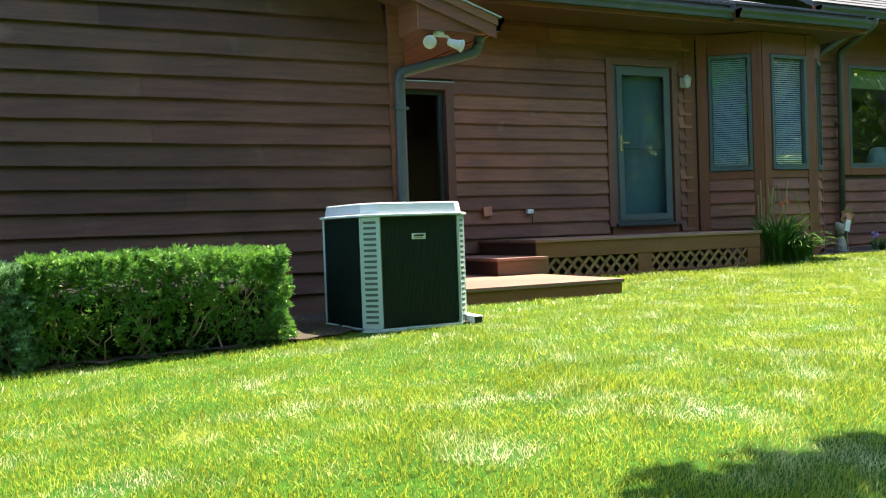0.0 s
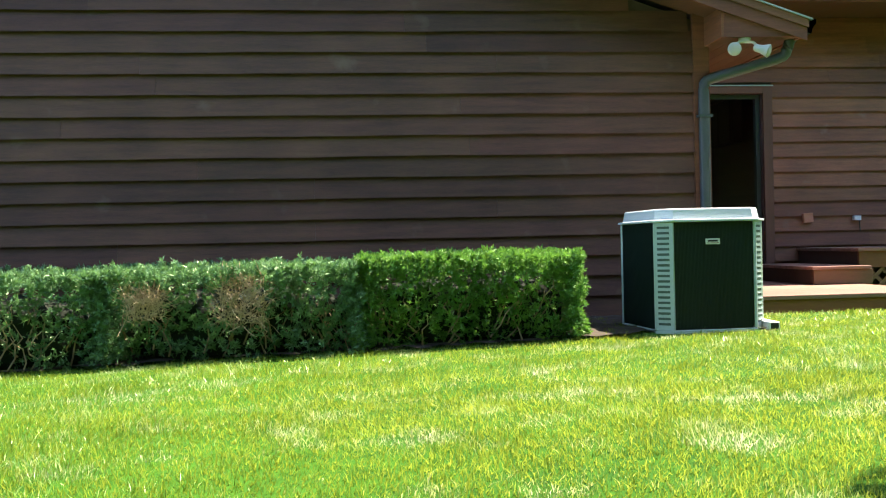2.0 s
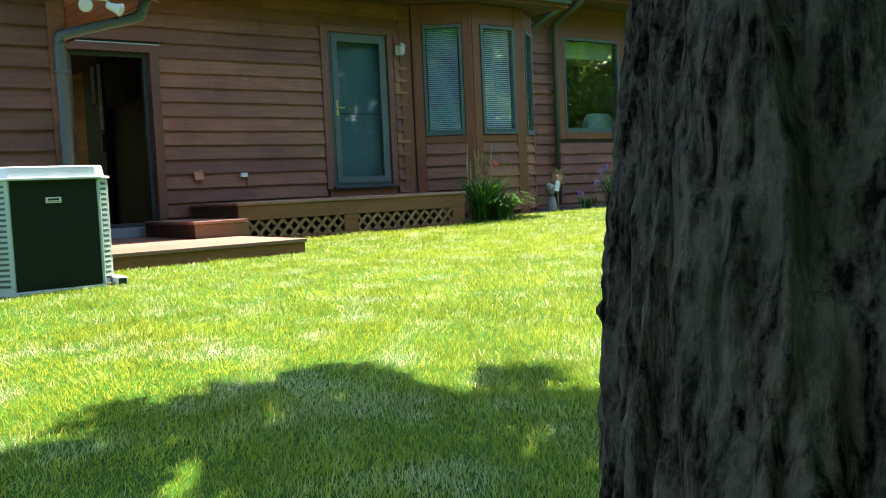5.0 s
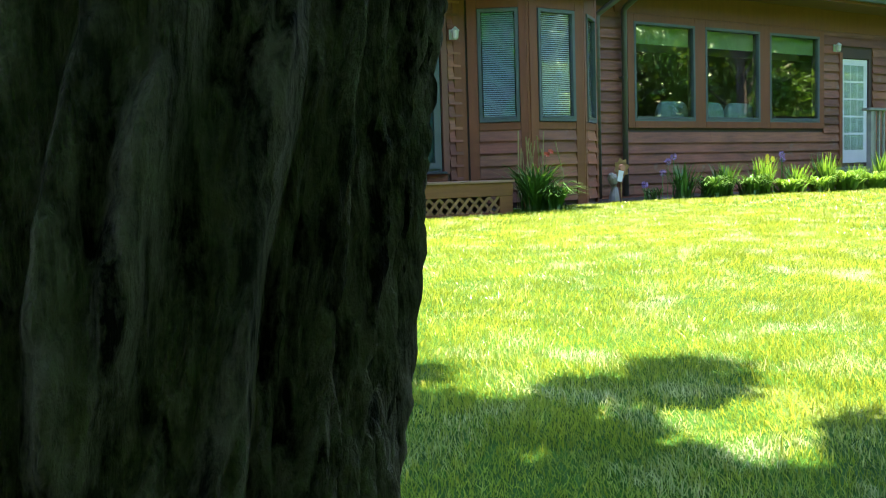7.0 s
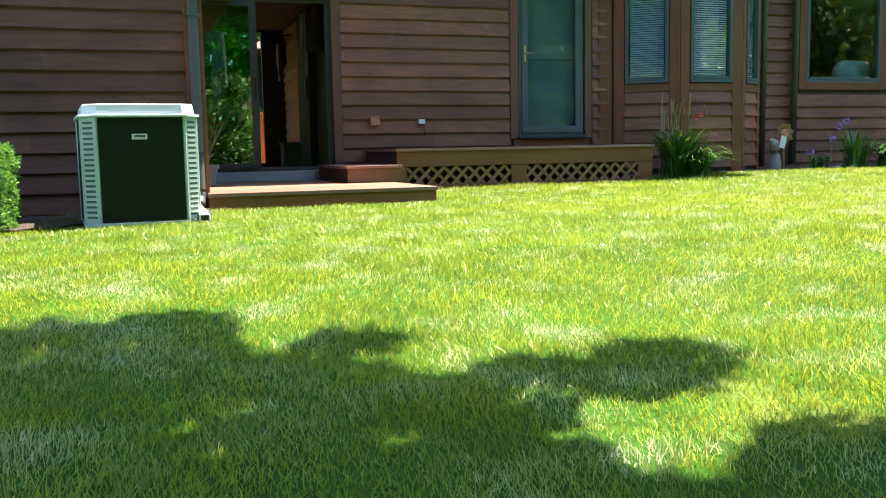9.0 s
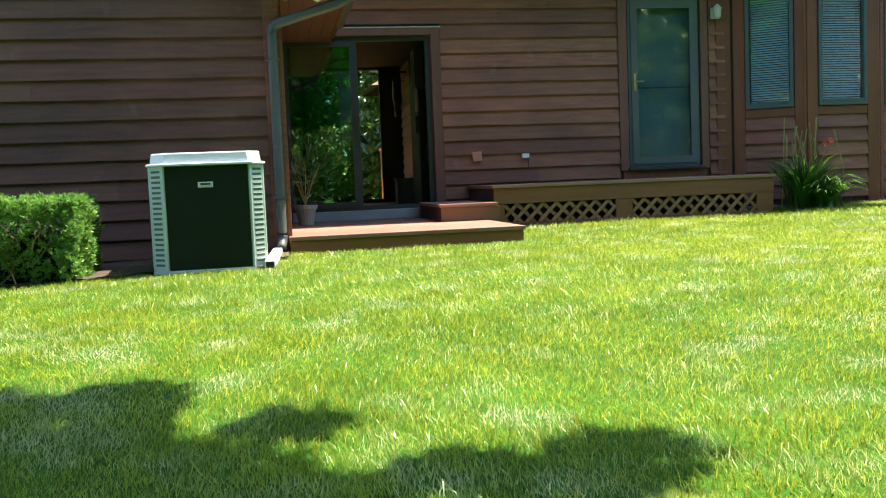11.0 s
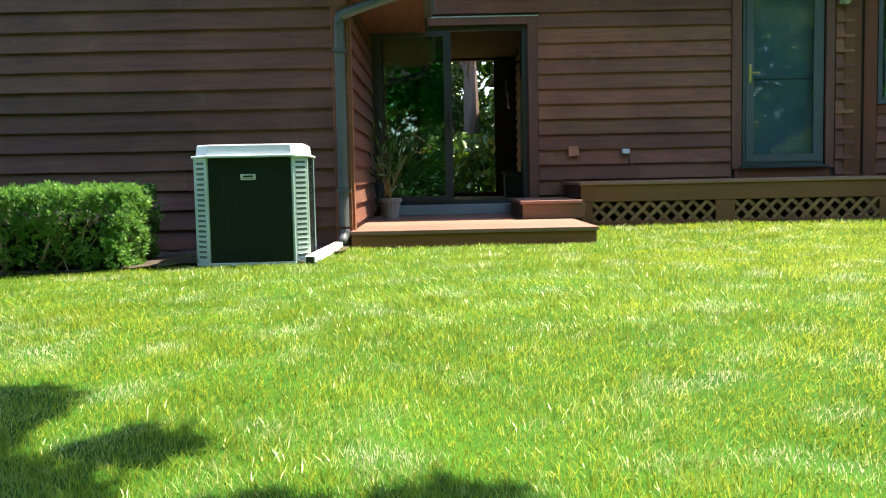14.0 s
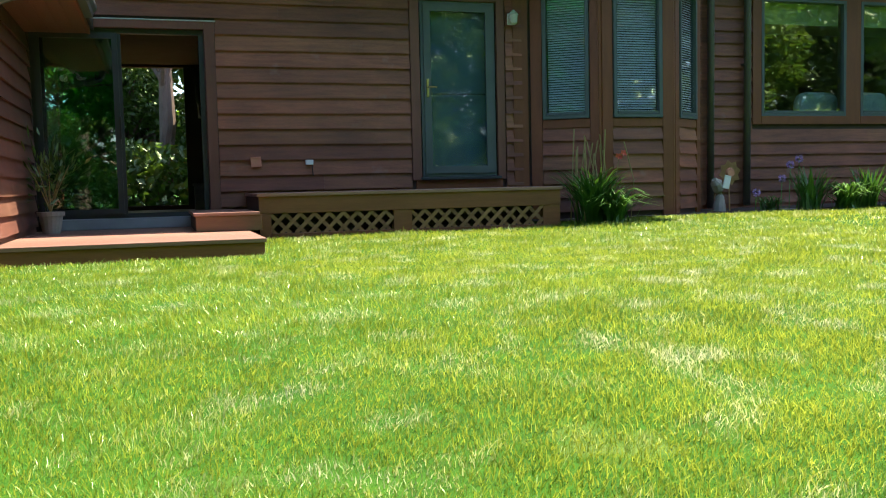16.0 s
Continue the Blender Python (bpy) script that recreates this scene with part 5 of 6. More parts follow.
def shrub(x0, x1, y0, y1, z1, zbase, label, material, density, seed, bare=(), open_=0.0, core=0.15):
    rng = np.random.default_rng(seed)
    ob = thing("hedge_shrub", ((x0 + x1) / 2, (y0 + y1) / 2, zbase), label, "hedge", "clipped hedge along the wing")
    loc = np.array(ob.location)
    n = int(((x1 - x0) * (z1 - zbase + y1 - y0) + 2 * (y1 - y0) * (z1 - zbase)) * density)
    P, N = rounded(rng, n, x0, x1, y0, y1, z1, zbase, seed)
    P -= N * (np.abs(rng.normal(0, 0.055, n)))[:, None]
    P += rng.normal(0, 0.010, (n, 3))
    a, b = skin_noise(P, seed)
    keep = (rng.random(n) > np.clip(-a - 0.25, 0, 1) * (0.75 + open_)) & (rng.random(n) > np.clip(-b - 0.1, 0, 1) * (0.55 + open_))
    keep &= rng.random(n) < np.clip(0.35 + (P[:, 2] - zbase) / 0.22, 0, 1) + 0.15
    for bx, bz, wx, wz in bare:
        d = ((P[:, 0] - bx) / wx) ** 2 + ((P[:, 2] - bz) / wz) ** 2
        keep &= (d > 1) | (rng.random(n) < 0.06) | (P[:, 1] > y0 + 0.3)
    P, N = P[keep], N[keep]
    n = len(P)
    # each tuft: needles that spray outward from the end of a shoot
    D = N * 0.75 + rng.normal(0, 0.35, (n, 3)) + np.array((0, 0, 0.55))
    D /= np.linalg.norm(D, axis=1)[:, None]
    k = 18
    size = np.repeat(rng.uniform(0.75, 1.25, n), k)
    along = np.repeat(D, k, 0)
    out = along * rng.uniform(0.1, 1.0, n * k)[:, None] + rng.normal(0, 0.48, (n * k, 3))
    out /= np.linalg.norm(out, axis=1)[:, None]
    base = np.repeat(P, k, 0) + along * (rng.uniform(0, 0.022, n * k) * size)[:, None]
    ln = rng.uniform(0.024, 0.040, n * k) * size
    cards("foliage", base + out * (ln / 2)[:, None] - loc, out, ln, rng.uniform(0.0068, 0.010, n * k), rng, material, ob, fold=0.1)
    # near-black block that stands in for the shade inside the shrub
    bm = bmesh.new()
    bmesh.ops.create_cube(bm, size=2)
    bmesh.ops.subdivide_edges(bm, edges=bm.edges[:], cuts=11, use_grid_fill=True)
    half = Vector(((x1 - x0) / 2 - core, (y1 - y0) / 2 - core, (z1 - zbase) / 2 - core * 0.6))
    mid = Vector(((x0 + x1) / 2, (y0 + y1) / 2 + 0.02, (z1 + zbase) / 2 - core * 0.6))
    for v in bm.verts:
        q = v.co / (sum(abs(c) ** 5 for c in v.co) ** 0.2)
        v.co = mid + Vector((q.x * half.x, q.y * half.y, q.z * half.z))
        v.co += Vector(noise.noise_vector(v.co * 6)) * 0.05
    part("shade_core", bm, INNER, ob)
    tw = bmesh.new()
    r2 = random.Random(seed)
    for _ in range(60):
        p = Vector((r2.uniform(x0 + 0.1, x1 - 0.1), y0 + r2.uniform(0.12, 0.3), zbase + r2.uniform(0.0, 0.2)))
        pts = [p]
        for _ in range(4):
            p = p + Vector((r2.uniform(-0.07, 0.07), r2.uniform(-0.05, 0.02), r2.uniform(0.03, 0.11)))
            pts.append(p)
        tube(pts, [0.007, 0.006, 0.005, 0.004, 0.002], 5, bm=tw)
    part("branch", tw, TWIG, ob, "brown branches inside the hedge")
    for bx, bz, wx, wz in bare:
        dead = bmesh.new()
        for _ in range(int(2600 * wx)):
            p = Vector((bx + r2.uniform(-1, 1) * wx * 0.95, y0 + r2.uniform(0.0, 0.14), bz + r2.uniform(-1, 0.9) * wz))
            d = Vector((r2.gauss(0, 0.8), r2.uniform(-0.4, 0.3), r2.gauss(0.35, 0.6))).normalized() * r2.uniform(0.05, 0.15)
            w = Vector((r2.gauss(0, 0.012), r2.gauss(0, 0.012), r2.gauss(0, 0.012)))
            tube([p, p + d * 0.5 + w, p + d], [0.0025, 0.0020, 0.0010], 4, bm=dead)
        part("bare_twig", dead, DEADTWIG, ob, "bare tan twigs of a dead patch")
    part("stem", tube([((x0 + x1) / 2, (y0 + y1) / 2, zbase - 0.05), ((x0 + x1) / 2 + 0.05, (y0 + y1) / 2, zbase + 0.35)], [0.05, 0.03], 8), TWIG, ob)
    return ob


shrub(-3.06, -1.465, -1.56, -0.62, 0.580, -0.06, "dense clipped yew with bright new growth on top", YEWBRIGHT, 1750, 41)
shrub(-4.75, -3.00, -1.61, -0.62, 0.540, -0.10, "clipped yew with a brown bare patch of twigs", YEW, 1500, 42, bare=((-3.80, 0.31, 0.17, 0.17), (-4.42, 0.30, 0.13, 0.10)), open_=0.25)
shrub(-6.7, -4.70, -1.60, -0.62, 0.525, -0.15, "thin clipped yew with visible branches", YEW, 1250, 43, open_=0.3)

# ---- plants by the house ----


def lily_clump(at, n, high, spread, seed, label, name="daylily", material=None, wide=(0.014, 0.026), stiff=0.0):
    rng = np.random.default_rng(seed)
    ob = thing(name, at, label, "plant")
    bm_v, sizes, loops = [], [], []
    for i in range(n):
        a = rng.uniform(0, 2 * math.pi)
        d = np.array((math.cos(a), math.sin(a)))
        L, h, w = spread * rng.uniform(0.5, 1.15), high * rng.uniform(0.6, 1.1), rng.uniform(*wide)
        s = np.array((-d[1], d[0], 0)) * w / 2
        b = np.append(rng.normal(0, 0.06, 2), 0.0)
        o = len(bm_v)
        for t in (0, 0.25, 0.5, 0.75, 1.0):
            p = b + np.append(d * L * t ** 1.3, h * ((2.1 * t - 1.45 * t * t) * (1 - stiff) + t * stiff))
            k = 1 - t ** 2.5 * 0.92
            bm_v += [p - s * k, p + s * k]
        for j in range(4):
            loops += [o + 2 * j, o + 2 * j + 1, o + 2 * j + 3, o + 2 * j + 2]
            sizes.append(4)
    mesh_from("leaves", np.array(bm_v), sizes, loops, material or LILY, ob)
    return ob


dl = lily_clump((6.12, 1.72, 0.07), 260, 0.74, 0.52, 51, "daylily clump with arching shiny leaves beside the deck", wide=(0.016, 0.030), stiff=0.50)
dl2 = lily_clump((6.28, 1.52, 0.06), 110, 0.50, 0.50, 53, "low arching daylily leaves lit at their tips", wide=(0.020, 0.034))
rs = random.Random(8)
for _ in range(16):
    x, y = rs.gauss(6.15, 0.14), rs.gauss(1.8, 0.1)
    hh = rs.uniform(0.75, 1.12)
    part("stalk", tube([(x, y, 0.1), (x + rs.gauss(0, 0.03), y, 0.1 + hh * 0.5), (x + rs.gauss(0, 0.07), y + rs.gauss(0, 0.04), 0.1 + hh)], [0.007, 0.006, 0.009], 5), STALK, dl, "dry tan flower stalk")
for cx, cy, cz in ((6.78, 2.2, 0.90), (6.72, 2.22, 0.86)):
    bm = bmesh.new()
    for k in range(6):
        a = k * math.pi / 3
        t = Vector((math.cos(a), math.sin(a) * 0.5 - 0.4, math.sin(a) * 0.8)) * 0.055
        s = Vector((-math.sin(a), 0.1, math.cos(a))) * 0.016
        o = Vector((cx, cy, cz))
        bm.faces.new([bm.verts.new(p) for p in (o, o + t * 0.6 + s, o + t, o + t * 0.6 - s)])
    part("bloom", bm, PETAL_RED, dl, "open red flower")
part("bloom_stalk", tube([(6.5, 2.25, 0.1), (6.68, 2.25, 0.55), (6.75, 2.24, 0.88)], 0.004, 5), STALK, dl)

for k in range(13):
    x, y = 9.7 + 0.42 * k, 2.42 - 0.06 * min(k, 4)
    z = float(ground_z(x, y))
    if k % 2 == 0:
        lily_clump((x, y, z), 110, 0.60 + 0.12 * math.sin(k * 1.7), 0.26, 60 + k, "upright sword-leaved iris in the bed", "iris_clump", LILY if k < 3 else BEDLEAF, (0.020, 0.034), 0.85)
    else:
        lily_clump((x, y - 0.12, z), 130, 0.40 + 0.08 * math.sin(k * 2.3), 0.46, 60 + k, "arching strap-leaved plant with pale edges in the bed", "bed_lily", BEDLEAF if k > 3 else LILY, (0.022, 0.040))
lily_clump((9.2, 2.6, 0.1), 60, 0.26, 0.26, 59, "low green leaves at the edge of the bed", "bed_lily", LILY)


def allium(at, high, seed):
    rng = np.random.default_rng(seed)
    ob = thing("allium", at, "purple ball-headed flower on a thin stalk", "flower", "purple flowers in the bed")
    part("stalk", tube([at, (at[0] + 0.02, at[1], at[2] + high)], 0.006, 5), LILY, ob)
    n = 70
    d = rng.normal(size=(n, 3))
    d /= np.linalg.norm(d, axis=1)[:, None]
    cards("flower_head", d * 0.042 + np.array((0.02, 0, high)), d + rng.normal(0, 0.3, (n, 3)), np.full(n, 0.042), np.full(n, 0.018), rng, PETAL_PURPLE, ob)


for k, (x, y, h) in enumerate(((8.85, 2.45, 0.26), (9.25, 2.45, 0.44), (9.42, 2.5, 0.62), (9.60, 2.55, 0.70), (12.1, 2.4, 0.7), (12.25, 2.5, 0.62))):
    allium((x, y, 0.10), h, 80 + k)


def yellow_flower(at, seed):
    ob = thing("yellow_flower", at, "small yellow flower among the leaves", "flower", "yellow flowers in the bed")
    part("stalk", tube([at, (at[0], at[1] - 0.02, at[2] + 0.55)], 0.005, 5), LILY, ob)
    bm = bmesh.new()
    o = Vector((at[0], at[1] - 0.03, at[2] + 0.56))
    for k in range(8):
        a = k * math.pi / 4
        t = Vector((math.cos(a), -0.3, math.sin(a))) * 0.06
        s = Vector((-math.sin(a), 0, math.cos(a))) * 0.02
        bm.faces.new([bm.verts.new(p) for p in (o, o + t * 0.6 + s, o + t, o + t * 0.6 - s)])
    part("petals", bm, PETAL_YELLOW, ob)


for k, x in enumerate((11.5, 11.7, 11.62)):
    yellow_flower((x, 2.25 + 0.05 * k, 0.12 + 0.04 * k), k)
# garden ornaments in the corner
OX, OY, OZ = 8.69, 2.79, 0.635
orn = thing("flower_ornament", (OX, OY, 0.1), "rust-coloured metal flower ornament on a stake", "ornament")
part("stake", tube([(OX + 0.02, OY + 0.02, 0.02), (OX, OY + 0.02, OZ - 0.05)], 0.010, 6), ORNAMENT, orn)
for k in range(8):
    a = k * math.pi / 4 + 0.2
    o = Vector((OX, OY, OZ))
    bm = bmesh.new()
    t, s = Vector((math.cos(a), -0.05, math.sin(a))), Vector((-math.sin(a), 0, math.cos(a)))
    bm.faces.new([bm.verts.new(p) for p in (o + t * 0.05 - s * 0.03, o + t * 0.11 - s * 0.06, o + t * 0.175, o + t * 0.11 + s * 0.06, o + t * 0.05 + s * 0.03)])
    bmesh.ops.solidify(bm, geom=bm.faces[:], thickness=0.006)
    part("petal", bm, ORNAMENT, orn)
part("disc", tube([(OX, OY - 0.04, OZ), (OX, OY + 0.005, OZ)], [0.055, 0.07], 14), COPPERBOX, orn)
fg = thing("garden_figure", (8.53, 2.79, 0.05), "small grey garden figure with a pale cloth", "ornament")
bm = tube([(8.53, 2.79, 0.03), (8.53, 2.79, 0.20), (8.54, 2.79, 0.32), (8.52, 2.79, 0.40), (8.47, 2.77, 0.50), (8.42, 2.75, 0.55)], [0.10, 0.085, 0.055, 0.07, 0.08, 0.03], 10)
part("body", bm, POTCLAY, fg)
cl = box(8.54, 8.64, 2.70, 2.715, 0.42, 0.60, 0.006)
cl.transform(Matrix.Translation((8.59, 0, 0.5)) @ Matrix.Rotation(radians(14), 4, "Y") @ Matrix.Translation((-8.59, 0, -0.5)))
part("cloth", cl, WHITE, fg, "pale hanging cloth")
rs = random.Random(77)
x = 8.5
while x < 10.6:
    w = rs.uniform(0.18, 0.34)
    s = thing("edging_stone", (x + w / 2, 2.62, 0.09), "flat grey edging stone at the bed", "stone", "stones along the bed")
    bm = box(x, x + w - 0.02, 2.50 + 0.10 * (x - 8.5) + rs.uniform(-0.02, 0.02), 2.66 + 0.10 * (x - 8.5), 0.03, 0.115 + rs.uniform(-0.015, 0.02), 0.02, turn=None)
    part("stone", bm, STONE, s)
    x += w

# wooden rail by the far door
rl = thing("porch_rail", (16.2, 2.6, 0.1), "grey wooden rail and steps at the far door", "railing")
for x in (14.95, 15.6, 16.6):
    part("post", box(x, x + 0.10, 2.55, 2.65, 0.02, 1.62, 0.006), STONE, rl)
part("top_rail", box(14.85, 17.2, 2.52, 2.68, 1.62, 1.67, 0.006), STONE, rl)
part("landing", box(14.95, 17.4, 2.66, 3.66, 0.40, 0.55, 0.006), STONE, rl)
for k in range(14):
    part("baluster", box(15.1 + k * 0.15, 15.14 + k * 0.15, 2.58, 2.62, 0.55, 1.62), STONE, rl)


# ---- trees ----
def lattice_noise(rng, A, Z, cells, tall):
    """Smooth noise on the trunk's skin: so many cells round it, each so tall."""
    u, v = A / (2 * math.pi) * cells, Z / tall + 50
    rows = int(v.max()) + 3
    tab = rng.random((rows, cells))
    iu, iv = np.floor(u).astype(int), np.floor(v).astype(int)
    fu, fv = u - iu, v - iv
    fu, fv = fu * fu * (3 - 2 * fu), fv * fv * (3 - 2 * fv)
    a, b = tab[iv, iu % cells], tab[iv, (iu + 1) % cells]
    c, d = tab[iv + 1, iu % cells], tab[iv + 1, (iu + 1) % cells]
    return (a * (1 - fu) + b * fu) * (1 - fv) + (c * (1 - fu) + d * fu) * fv


def bark_trunk(name, parent, cx, cy, z0, z1, lean, pivot, seed, nu, nv, deep):
    """A broad trunk of furrowed bark: stringy ridges that run upward, fork and break into plates."""
    rng = np.random.default_rng(seed)
    A, Z = np.meshgrid(np.linspace(0, 2 * math.pi, nu, endpoint=False), np.linspace(z0, z1, nv))
    warp = 0.07 * (lattice_noise(rng, A, Z, 9, 0.30) - 0.5) + 0.03 * (lattice_noise(rng, A, Z, 24, 0.09) - 0.5)
    B = (A + warp + 0.06 * Z) % (2 * math.pi)
    n1 = np.clip(np.abs(2 * lattice_noise(rng, B, Z, 34, 0.60) - 1) * 2.6, 0, 1)
    n2 = np.clip(np.abs(2 * lattice_noise(rng, B, Z, 76, 0.26) - 1) * 2.2, 0, 1)
    n3 = lattice_noise(rng, B, Z, 150, 0.07)
    n4 = lattice_noise(rng, A, Z, 250, 0.018)
    big = lattice_noise(rng, A, Z, 7, 0.5)
    h = 0.62 * n1 + 0.34 * n2 * (0.3 + 0.7 * n1) + 0.26 * (n3 - 0.5) * (0.4 + n1) + 0.20 * (n4 - 0.5)
    h += 0.52 - h.mean()
    knots = np.zeros_like(A)
    for ka, kz, kr, kh in ((3.9, 0.46, 0.09, 0.024), (5.9, 0.45, 0.035, 0.018), (4.6, 0.62, 0.10, 0.02), (4.9, 0.30, 0.09, 0.02)):
        da = np.angle(np.exp(1j * (A - ka))) * 0.25
        knots += kh * np.exp(-(da ** 2 + (Z - kz) ** 2) / (kr ** 2 / 2.5))
    turn, long, short = 0.72, 0.385, 0.195
    R = long * short / np.hypot(short * np.cos(A - turn), long * np.sin(A - turn))
    R = R - 0.030 * (np.clip(Z, -0.3, 1.3) - 0.52) + deep * (h - 0.67) + knots + 0.022 * (big - 0.5) + 0.03 * np.exp(-(Z + 0.25) / 0.14)
    X = cx + lean[0] * (Z - pivot) + R * np.cos(A)
    Y = cy + lean[1] * (Z - pivot) + R * np.sin(A)
    v = np.stack((X, Y, Z), -1).reshape(-1, 3) - np.array(root_of(parent))
    i = np.arange(nv - 1)[:, None] * nu + np.arange(nu)
    j = np.arange(nv - 1)[:, None] * nu + (np.arange(nu) + 1) % nu
    loops = np.stack((i, j, j + nu, i + nu), -1).ravel()
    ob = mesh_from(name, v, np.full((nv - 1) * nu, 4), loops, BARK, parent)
    ob.data.polygons.foreach_set("use_smooth", [True] * len(ob.data.polygons))
    return ob


TX, TY = -1.302, -7.433
tree = thing("shade_tree", (TX, TY, -0.2), "old tree with a thick furrowed dark trunk and leafy crown", "tree")
LEAN = (0.250, 0.118)
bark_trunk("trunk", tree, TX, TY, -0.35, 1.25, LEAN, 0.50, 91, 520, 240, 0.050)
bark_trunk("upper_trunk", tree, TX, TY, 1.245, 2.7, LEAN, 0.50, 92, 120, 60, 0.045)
# places on the ground for unseen crown clumps to shade, with their sizes
SHADE = [(-2.2, -5.54, 0.25), (-1.85, -5.45, 0.27), (-1.42, -5.24, 0.28), (-1.05, -5.27, 0.27), (-0.62, -5.22, 0.27), (-0.76, -5.58, 0.30), (-1.18, -5.66, 0.22), (-1.85, -5.82, 0.24), (-1.64, -5.66, 0.17), (-1.26, -5.90, 0.19), (-0.55, -5.50, 0.18), (-1.6, -5.98, 0.15), (-1.52, -6.25, 0.30), (-0.46, -5.86, 0.26), (-0.09, -5.62, 0.20), (-0.22, -5.98, 0.22),
         (0.0, -6.24, 0.20), (0.36, -6.17, 0.25), (0.62, -6.22, 0.25), (0.82, -6.10, 0.23), (0.12, -6.46, 0.16), (-0.3, -6.28, 0.30), (-0.85, -6.02, 0.34), (-1.2, -6.1, 0.18), (-0.12, -6.70, 0.22), (-0.6, -6.6, 0.36), (0.76, -6.88, 0.19), (1.02, -7.0, 0.25), (0.48, -7.17, 0.24), (0.14, -7.14, 0.22), (0.72, -7.1, 0.2),
         (-2.30, -5.84, 0.24), (-0.9, -6.3, 0.3), (-1.95, -6.25, 0.36), (-2.62, -6.25, 0.32), (-3.3, -5.78, 0.22), (-3.68, -5.25, 0.13), (-3.98, -5.55, 0.28), (1.4, -7.4, 0.38),
         (-0.02, -6.86, 0.20), (0.06, -7.02, 0.18), (0.02, -6.64, 0.13), (0.52, -6.98, 0.15), (0.68, -6.86, 0.14), (0.32, -7.08, 0.15),
         (-1.50, -5.53, 0.13), (-1.33, -5.56, 0.12), (-1.00, -5.92, 0.12), (0.14, -6.72, 0.15), (0.20, -6.93, 0.13)]
# unseen clumps added behind them to darken the trunk and the lawn
for k in range(28):
    gx, gy = -5.6 + 1.05 * (k % 7) + 0.25 * math.sin(k * 2.9), -6.75 - 0.85 * (k // 7) + 0.15 * math.cos(k * 1.7)
    if not (gx > -0.2 and gy > -7.4):
        SHADE.append((gx, gy, 0.74))
rng = np.random.default_rng(17)
cen, axs, big_leaf = [], [], []
limb = bmesh.new()
way = np.array(SUN_WAY) / SUN_WAY.z
fork = Vector((TX + LEAN[0] * 2.1, TY + LEAN[1] * 2.1, 2.6))
for k, (gx, gy, r) in enumerate(SHADE):
    h = 4.4 + 0.9 * math.sin(k * 2.1) + 0.4 * math.cos(k * 3.7)
    if gx < -5:
        h -= 1.5
    c = np.array((gx, gy, -0.1)) + way * h
    n = int(950 * (r / 0.6) ** 2)
    d = rng.normal(size=(n, 3))
    d /= np.linalg.norm(d, axis=1)[:, None]
    rad = r * rng.random(n) ** 0.42
    lump = 1 + 0.16 * np.sin(d[:, 0] * 5 + k) * np.sin(d[:, 1] * 5 - k)
    cen.append(c + d * (rad * lump)[:, None] * np.array((1, 1, 0.7)))
    axs.append(d * 0.6 + rng.normal(0, 0.6, (n, 3)))
    p1 = fork.lerp(Vector(c), 0.5) + Vector((0, 0, 0.25 + 0.2 * math.sin(k)))
    tube([fork, fork.lerp(p1, 0.5) + Vector((0, 0, 0.15)), p1, Vector(c)], [0.045, 0.034, 0.024, 0.008], 7, bm=limb)
# unseen clumps over the garden behind, added to hold off sky light
for k in range(40):
    gx, gy = -7.5 + 2.35 * (k % 7) + rng.uniform(-0.4, 0.4), -9.6 - 1.7 * (k // 7) + rng.uniform(-0.3, 0.3)
    h = 6.2 + 1.6 * rng.random()
    if k >= 26:
        gx, gy, h = -9.5 + 0.85 * (k - 26), -12.4 - 1.2 * (k % 2), 2.9 + 1.2 * rng.random()
    c = np.array((gx, gy, -0.1)) + way * h
    d = rng.normal(size=(520, 3))
    d /= np.linalg.norm(d, axis=1)[:, None]
    cen.append(c + d * (1.25 * rng.random(520) ** 0.42)[:, None] * np.array((1, 1, 0.6)))
    axs.append(d * 0.6 + rng.normal(0, 0.6, (520, 3)))
    big_leaf += [1.9] * 520
    p1 = fork.lerp(Vector(c), 0.5) + Vector((0, 0, 0.5))
    tube([fork, fork.lerp(p1, 0.5) + Vector((0, 0, 0.35)), p1, Vector(c)], [0.055, 0.045, 0.032, 0.012], 7, bm=limb)
cen, axs = np.concatenate(cen), np.concatenate(axs)
n = len(cen)
grow = np.concatenate((np.ones(n - len(big_leaf)), big_leaf))
cards("crown", cen - np.array(tree.location), axs, rng.uniform(0.11, 0.17, n) * grow, rng.uniform(0.07, 0.11, n) * grow, rng, CROWNNEAR, tree)
part("limbs", limb, BARK, tree)


